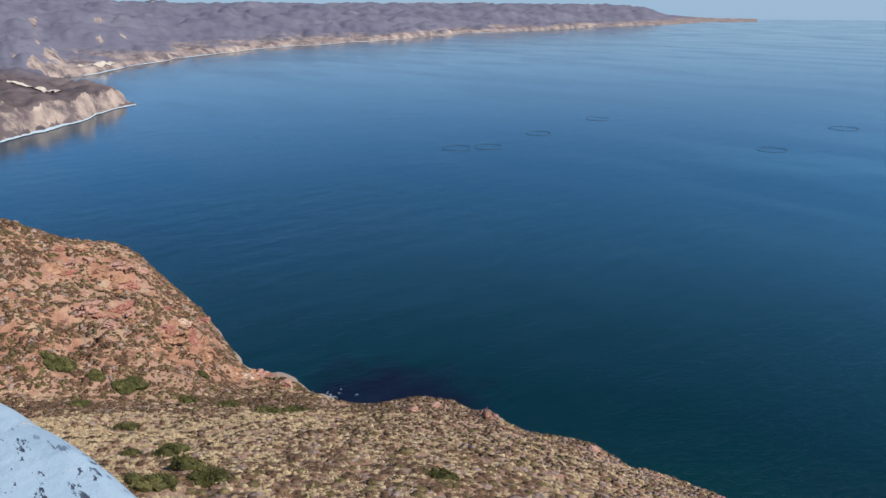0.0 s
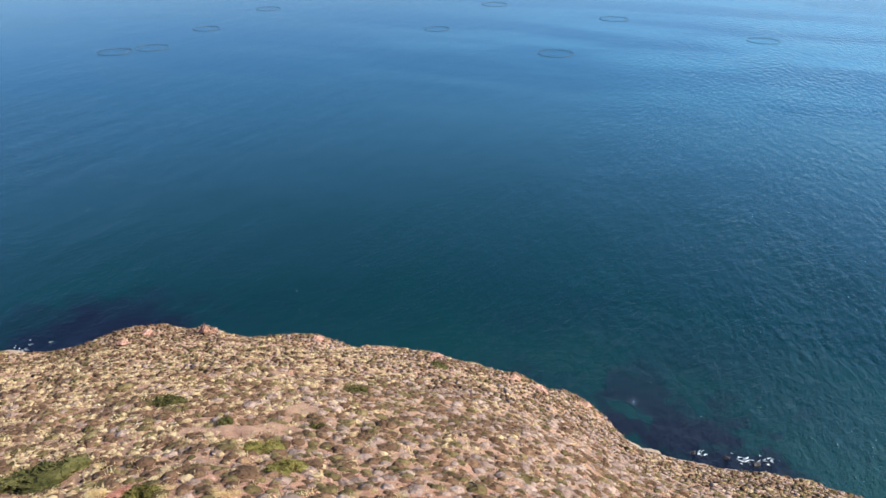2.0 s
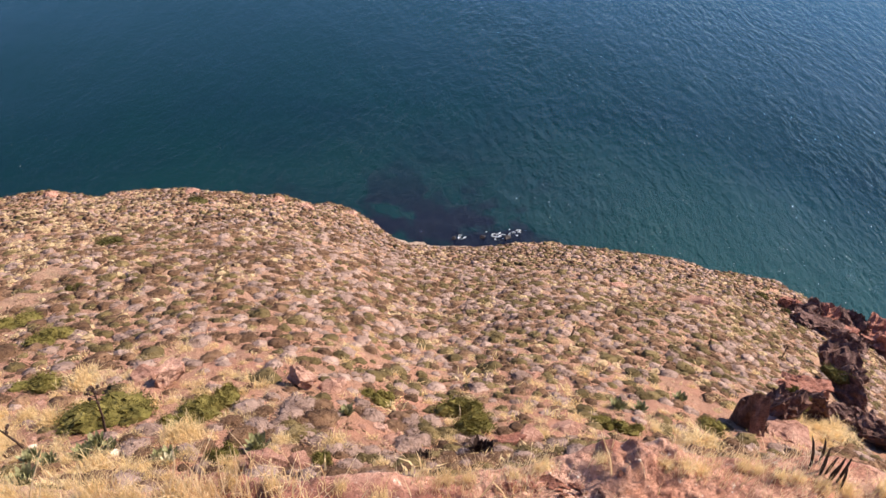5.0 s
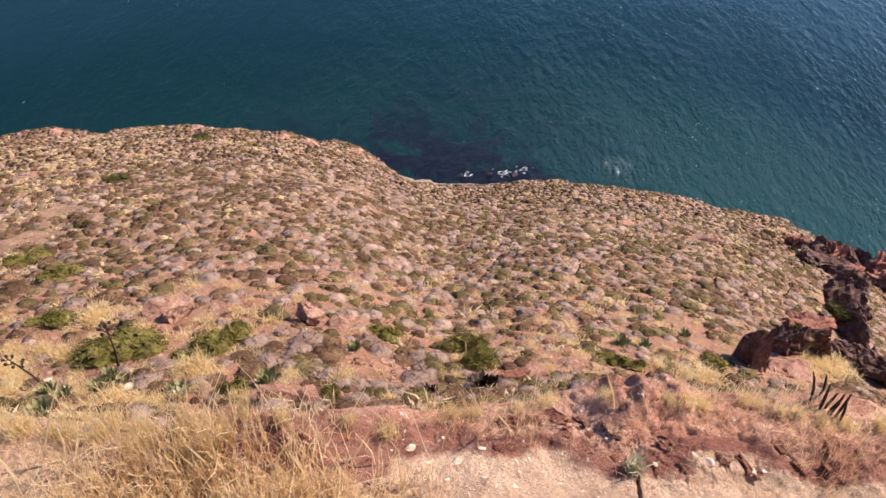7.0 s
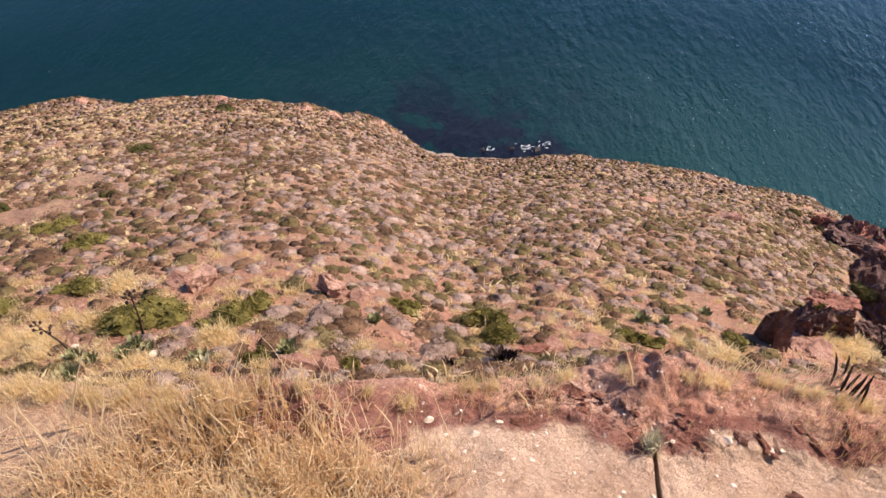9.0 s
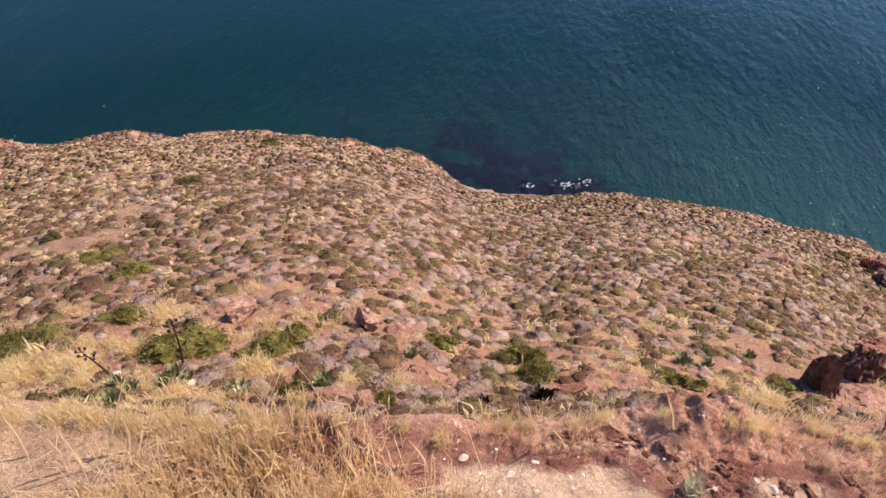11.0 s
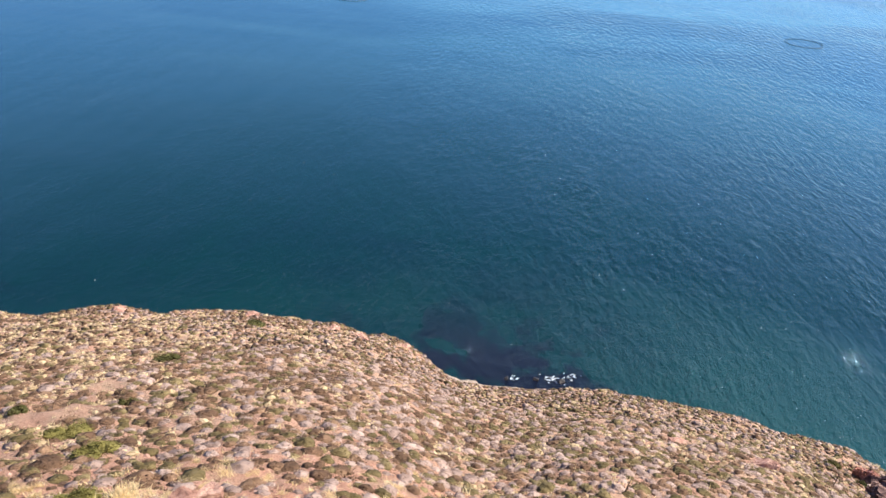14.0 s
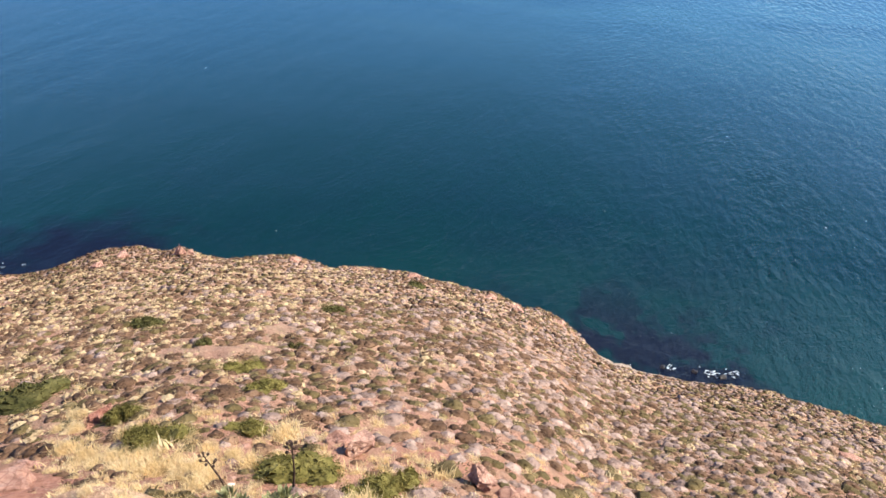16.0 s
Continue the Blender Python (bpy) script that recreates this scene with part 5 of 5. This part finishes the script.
# blue-grey rosette tuft in the crack of the ledge
v, f = tuft_shape(77, 240, 0.42, 0.20, 0.0055, 0.045)
yucca = new("yucca", mesh_from("yucca", v, f, AGAVE_PALE))
yucca.location = (2.20, 3.92, float(land_z(2.20, 4.05)) - 0.06)
tagged(yucca, "pale grey-green spiky tuft growing in a crack of the ledge", "yucca")

# single grass tussocks on and just below the ledge
tmesh = [mesh_from("grass_tussock", *tuft_shape(600 + k, 240, 0.27, 0.5, 0.0028, 0.075), STRAW) for k in range(4)]
wide_t = [mesh_from("grass_tussock", *tuft_shape(610 + k, 300, 0.62, 0.5, 0.009, 0.24), STRAW) for k in range(3)]
TUSSOCKS = [(38.1, 49.4, 0.7), (36.6, 49.6, 0.6), (40.0, 48.9, 0.6), (41.5, 48.3, 0.6), (43.6, 48.0, 0.7), (45.5, 47.2, 0.8), (15.4, 56.0, 0.8), (16.2, 55.6, 0.6),
            (-25.9, 56.6, 0.6), (-29.2, 56.7, 0.7), (-21.0, 57.6, 0.6), (-12.0, 58.6, 0.5), (-6.2, 59.8, 0.8), (6.0, 57.8, 0.6), (3.0, 58.2, 0.7), (12.2, 57.0, 0.6), (33.0, 51.4, 0.7), (29.5, 52.2, 0.6), (31.5, 51.7, 0.7),
            (22.5, 53.8, 0.6), (48.0, 45.8, 1.0), (-34.0, 57.3, 0.9), (-38.2, 55.5, 1.0), (-42, 53.8, 1.1), (-45.5, 52.2, 1.0), (-48.5, 50.8, 1.1), (-50.5, 49.6, 1.0)]
rnd = random.Random(71)
TUSSOCKS += [(az, float(np.interp(az, LEDGE_AZ, LEDGE_DEP)) + rnd.uniform(-2.5, 2.2), rnd.uniform(0.6, 1.1)) for az in (rnd.uniform(-58, -31) for _ in range(48))]
for k, (az, dep, s) in enumerate(TUSSOCKS):
    ob = new("grass_tussock", tmesh[k % 4])
    ob.location, ob.scale, ob.rotation_euler = on_land(az, dep) - Vector((0, 0, 0.02)), (s, s, s), (0, 0, k * 1.3)
    tagged(ob, "yellow dry grass tussock on the rock ledge", "grass tussock", "grass tussocks")
rnd = random.Random(73)
shoulder = [(az, float(np.interp(az, LEDGE_AZ, LEDGE_DEP)) - rnd.uniform(2.0, 6.0), rnd.uniform(0.5, 0.8)) for az in [rnd.uniform(-59, -45) for _ in range(28)]]
rnd = random.Random(72)
more = [(az, float(np.interp(az, LEDGE_AZ, LEDGE_DEP)) - rnd.uniform(1.5, 8.5), rnd.uniform(0.35, 0.68)) for az in [rnd.uniform(-58, -22) for _ in range(34)] + [rnd.uniform(26, 44) for _ in range(8)]]
for k, (az, dep, s) in enumerate(more + shoulder + [(32.4, 49.3, 0.72), (38.7, 45.3, 1.13), (41.5, 44.4, 1.31), (40.2, 44.8, 0.92), (43.0, 44.4, 1.24), (42.2, 45.3, 0.75), (-29.5, 52.2, 0.67), (-28.3, 52.4, 0.5), (-47.1, 47.1, 0.66), (-38.2, 46.4, 0.66), (-46.2, 47.6, 0.59),
                                  (34.0, 48.6, 0.58), (30.6, 49.8, 0.58), (-49, 47.4, 0.66), (-54, 45.2, 0.76), (-52.5, 45.8, 0.67), (-56, 44.3, 0.77), (-20.5, 55.2, 0.49), (-13, 55.8, 0.41)]):
    ob = new("grass_tussock", wide_t[k % 3])
    ob.location, ob.scale, ob.rotation_euler = on_land(az, dep) - Vector((0, 0, 0.03)), (s, s, s * 0.9), (0, 0, k * 1.3)
    tagged(ob, "pale yellow grass tussock among stones and shrubs", "grass tussock", "grass tussocks")

mound_t = [mesh_from("grass_tussock", *tuft_shape(620 + k, 520, 0.42, 0.62, 0.011, 0.20), STRAW) for k in range(3)]
for k, (az, dep, w) in enumerate([(-37.5, 46.4, 1.6), (-30.0, 52.5, 1.4), (-39.5, 52.1, 1.3), (-41.6, 47.8, 1.2), (-46.7, 47.1, 1.25), (-12.3, 55.6, 1.0), (-37.0, 53.3, 0.85), (32.2, 50.0, 1.7), (30.6, 50.3, 1.2), (38.2, 45.8, 1.8),
                                  (41.6, 44.7, 2.0), (39.8, 45.6, 1.4), (-26.5, 55.4, 0.8), (-6.1, 57.3, 0.63), (-48.8, 46.4, 1.3), (-51.2, 46.0, 1.4), (-52.6, 45.2, 1.2), (-47.6, 48.4, 1.1), (-45.4, 46.0, 1.0), (-43.2, 47.0, 0.9),
                                  (-54.0, 44.8, 1.3), (-34.6, 52.6, 0.7), (-19.0, 54.6, 0.7), (3.0, 55.4, 0.7), (14.5, 53.6, 0.8), (-56.2, 43.6, 1.3), (-57.5, 42.6, 1.2), (-49.8, 44.6, 0.9)]):
    ob = new("grass_tussock", mound_t[k % 3])
    ob.location, ob.scale, ob.rotation_euler = on_land(az, dep) - Vector((0, 0, 0.05)), (w * 0.85, w * 0.85, w * 0.9), (0, 0, k * 2.1)
    tagged(ob, "soft domed tussock of pale yellow dry grass", "grass tussock", "grass tussocks")

# tangled dry grass on the near ledge


def dry_stems(seed, places, tall, thick):
    """Thin bent stems, each a three-sided tapering rod, some forked."""
    r = np.random.RandomState(seed)
    vs, fs, n = [], [], 0
    corner = np.array([[1, 0, 0], [-0.5, 0.87, 0], [-0.5, -0.87, 0]])
    for x, y, z in places:
        for fork in range(1 + (r.uniform() < 0.35)):
            h = tall * r.uniform(0.45, 1.2)
            a, l = r.uniform(0, 6.28), abs(r.normal(0, 0.45))
            d = np.array([math.cos(a), math.sin(a), 0])
            p = [np.array([x, y, z - 0.03])]
            for s in (0.35, 0.7, 1.0):
                kink = r.normal(0, 0.05, 3) * h
                p.append(np.array([x, y, z]) + d * l * h * s ** 1.6 + np.array([0, 0, h * s * (1 - 0.25 * l * s)]) + kink)
            t = thick * r.uniform(0.6, 1.3)
            for q, w in zip(p, (1.0, 0.85, 0.6, 0.3)):
                vs.append(q + corner * t * w)
            for s in range(3):
                for k in range(3):
                    i, j = n + 3 * s + k, n + 3 * s + (k + 1) % 3
                    fs += [(i, j, j + 3), (i, j + 3, i + 3)]
            n += 12
    return np.concatenate(vs), np.array(fs)


r_ = np.random.RandomState(21)
ga_, gd_ = r_.uniform(-64, 4, 21000), r_.uniform(1.9, 6.0, 21000)
dens = 1.0 * np.interp(ga_, [-62, -46, -34, -14, 2], [1, 1, 0.8, 0.4, 0.08]) * np.interp(gd_, [1.9, 3.5, 4.1, 6.0], [1, 1, 0.15, 0.05]) * np.where((ga_ > -36) & (gd_ > 3.6), 0.12, 1.0)
ok = r_.uniform(size=21000) < dens * (0.6 + 0.9 * smooth_noise(ga_ / 5, gd_ * 2, 5))
gx_, gy_ = gd_[ok] * np.sin(np.radians(ga_[ok])), gd_[ok] * np.cos(np.radians(ga_[ok]))
v, f = dry_stems(3, list(zip(gx_, gy_, land_z(gx_, gy_))), 0.56, 0.0052)
fa3, fr3 = r_.triangular(-68, -52, -12, 3600), r_.uniform(2.6, 4.9, 3600) * r_.uniform(0.8, 1.0, 3600)          # thickest at the foot of the lookout
fx3, fy3 = fr3 * np.sin(np.radians(fa3)), fr3 * np.cos(np.radians(fa3))
v3, f3 = dry_stems(33, list(zip(fx3, fy3, land_z(fx3, fy3))), 0.52, 0.0072)
v, f = np.concatenate([v, v3]), np.concatenate([f, f3 + len(v)])
v2, f2 = dry_stems(31, list(zip(gx_[::7] + 0.05, gy_[::7], land_z(gx_[::7], gy_[::7]))), 0.6, 0.0062)
v, f = np.concatenate([v, v2]), np.concatenate([f, f2 + len(v)])
tagged(new("dry_grass", mesh_from("dry_grass", v, f, DRY)), "tangle of dry straw-coloured grass stems on the ledge", "grass", kind="stuff")
ga_, gd_ = np.concatenate([r_.uniform(0, 50, 260), r_.uniform(29, 50, 520), r_.uniform(-2, 16, 300)]), np.concatenate([r_.uniform(2.6, 6.6, 260), r_.uniform(5.7, 7.0, 520), r_.uniform(4.3, 5.2, 300)])
gx_, gy_ = gd_ * np.sin(np.radians(ga_)), gd_ * np.cos(np.radians(ga_))
v, f = dry_stems(4, list(zip(gx_, gy_, land_z(gx_, gy_))), 0.30, 0.0030)
tagged(new("dry_twigs", mesh_from("dry_twigs", v, f, DRY)), "thin scattered dry twigs on the red ledge", "twigs", kind="stuff")
for k, (az, dep, h, lean) in enumerate([(-51.3, 53.5, 0.62, -4), (-52.9, 52.8, 0.60, 4), (-48.7, 53.6, 0.75, 22), (-46.5, 54.0, 0.5, 12), (-32.4, 60.2, 0.55, -3), (-31.4, 60.2, 0.55, 2), (-12.0, 61.5, 0.5, 16), (-8.5, 62, 0.45, -10),
                                        (12, 59, 0.4, -25), (7, 59.5, 0.45, 20), (24, 54.5, 0.45, -20), (-55.0, 50.5, 0.65, 3)]):
    p = on_land(az, dep)
    rnd = random.Random(k)
    h *= 1.5
    pts = [(0, 0, -0.03), (0.02, 0.01, h * 0.35), (rnd.uniform(-0.04, 0.04), 0, h * 0.7), (rnd.uniform(-0.09, 0.09), 0, h)]
    ob = new("dry_stalk", bpy.data.meshes.new("dry_stalk"))
    bm = tube(pts, [0.011, 0.010, 0.0075, 0.003], 5)
    bm.to_mesh(ob.data)
    bm.free()
    ob.data.materials.append(DRY)
    ob.location, ob.rotation_euler = p, (0, radians(lean), radians(-az))
    tagged(ob, "tall bleached dry stalk rising from the grass", "dry stalk", "dry stalks on the ledge")

# ---- on the water ----


def ring_bm(radius, thick, z, segs=64):
    bm = bmesh.new()
    grid = [[bm.verts.new(((radius + thick * math.cos(b)) * math.cos(a), (radius + thick * math.cos(b)) * math.sin(a), z + thick * math.sin(b)))
             for b in (k * 6.28319 / 6 for k in range(6))] for a in (i * 6.28319 / segs for i in range(segs))]
    for i in range(segs):
        for k in range(6):
            bm.faces.new((grid[i][k], grid[(i + 1) % segs][k], grid[(i + 1) % segs][(k + 1) % 6], grid[i][(k + 1) % 6]))
    return bm


pen = empty("fish_pen", on_sea(-14.3, 11.5), "dark round floating fish pen on the open water", "fish pen", "fish pens in the bay")
part("float_ring", ring_bm(11.0, 0.06, 0.03), PEN, pen)
part("float_ring", ring_bm(10.2, 0.06, 0.03), PEN, pen)
part("hand_rail", ring_bm(10.2, 0.03, 0.8), PEN, pen)
for k in range(16):
    a = k * 6.28319 / 16
    part("post", tube([(10.2 * math.cos(a), 10.2 * math.sin(a), 0.1), (10.2 * math.cos(a), 10.2 * math.sin(a), 0.9)], [0.03, 0.03], 5), PEN, pen)
for az, dep, s in [(-10.2, 8.9, 1.0), (-23.4, 9.9, 0.85), (-40.4, 9.5, 0.85), (-46.8, 10.7, 0.9), (-44.3, 10.6, 0.9), (0.3, 9.8, 0.95), (-35.9, 8.3, 0.9), (-19.1, 8.1, 1.0), (18.8, 11.5, 0.9)]:
    ob = copy_thing(pen, Matrix.Translation(on_sea(az, dep)) @ Matrix.Scale(s, 4))
    ob.scale = (s, s, s)

# foam in the cove: ragged patches lying on the water
rnd = random.Random(4)
for az, dep, n, spread in [(5.4, 39.05, 20, 0.8), (1.8, 39.6, 8, 0.4), (7.2, 38.6, 12, 0.9), (-57.2, 29.75, 20, 3.0)]:
    bm = bmesh.new()
    for _ in range(n):
        x, y, a0 = rnd.gauss(0, spread), rnd.gauss(0, spread * 0.55), rnd.uniform(-0.9, 1.2)
        long, wide_, bend = rnd.uniform(0.25, 1.1), rnd.uniform(0.03, 0.13), rnd.uniform(-1.2, 1.2)
        prev = None
        for k in range(7):
            u = k / 6
            ang = a0 + bend * (u - 0.5)
            w_ = wide_ * math.sin(math.pi * (0.08 + 0.84 * u)) * rnd.uniform(0.5, 1.4)
            pair = [bm.verts.new((x - sd * w_ * math.sin(ang), y + sd * w_ * math.cos(ang), 0.12 + 0.05 * (sd == 0))) for sd in (-1, 0, 1)]
            if prev:
                bm.faces.new((prev[0], pair[0], pair[1], prev[1]))
                bm.faces.new((prev[1], pair[1], pair[2], prev[2]))
            prev = pair
            x, y = x + long / 6 * math.cos(ang), y + long / 6 * math.sin(ang)
    ob = new("foam", bpy.data.meshes.new("foam"))
    bm.to_mesh(ob.data)
    bm.free()
    ob.data.materials.append(FOAM)
    ob.location = on_sea(az, dep)
    tagged(ob, "white surf foam breaking on rocks in the cove", "foam", kind="stuff")

# small pale flecks over the near water: sun glints modelled as foam, among whitecaps
bm_v, bm_f = [], []
r_ = np.random.RandomState(9)
for k in range(620):
    if k < 200:
        az, dep = r_.uniform(-62, 46), r_.uniform(9, 34)
    else:
        az, dep = 46 - abs(r_.normal(0, 26)), 38 - abs(r_.normal(0, 8))
    p = on_sea(az, dep)
    if p.length < 1.12 * float((H - np.interp(az, BROW_AZ, BROW_Z)) / tan_deg(np.interp(az, BROW_AZ, BROW_DEP))):
        continue
    l, w, a = r_.uniform(0.05, 0.26), r_.uniform(0.015, 0.045), r_.normal(1.4, 0.5)
    d, s = np.array([math.cos(a), math.sin(a), 0]) * l, np.array([-math.sin(a), math.cos(a), 0]) * w
    base, n = np.array(p) + (0, 0, 0.05), len(bm_v)
    bm_v += [base - d, base + s, base + d, base - s, base + (0, 0, 0.03)]
    bm_f += [(n, n + 3, n + 4), (n + 3, n + 2, n + 4), (n + 2, n + 1, n + 4), (n + 1, n, n + 4)]
tagged(new("whitecaps", mesh_from("whitecaps", np.array(bm_v), np.array(bm_f), FOAM)), "tiny pale flecks on the rippled sea, modelled sun glints among whitecaps", "whitecaps", kind="stuff")
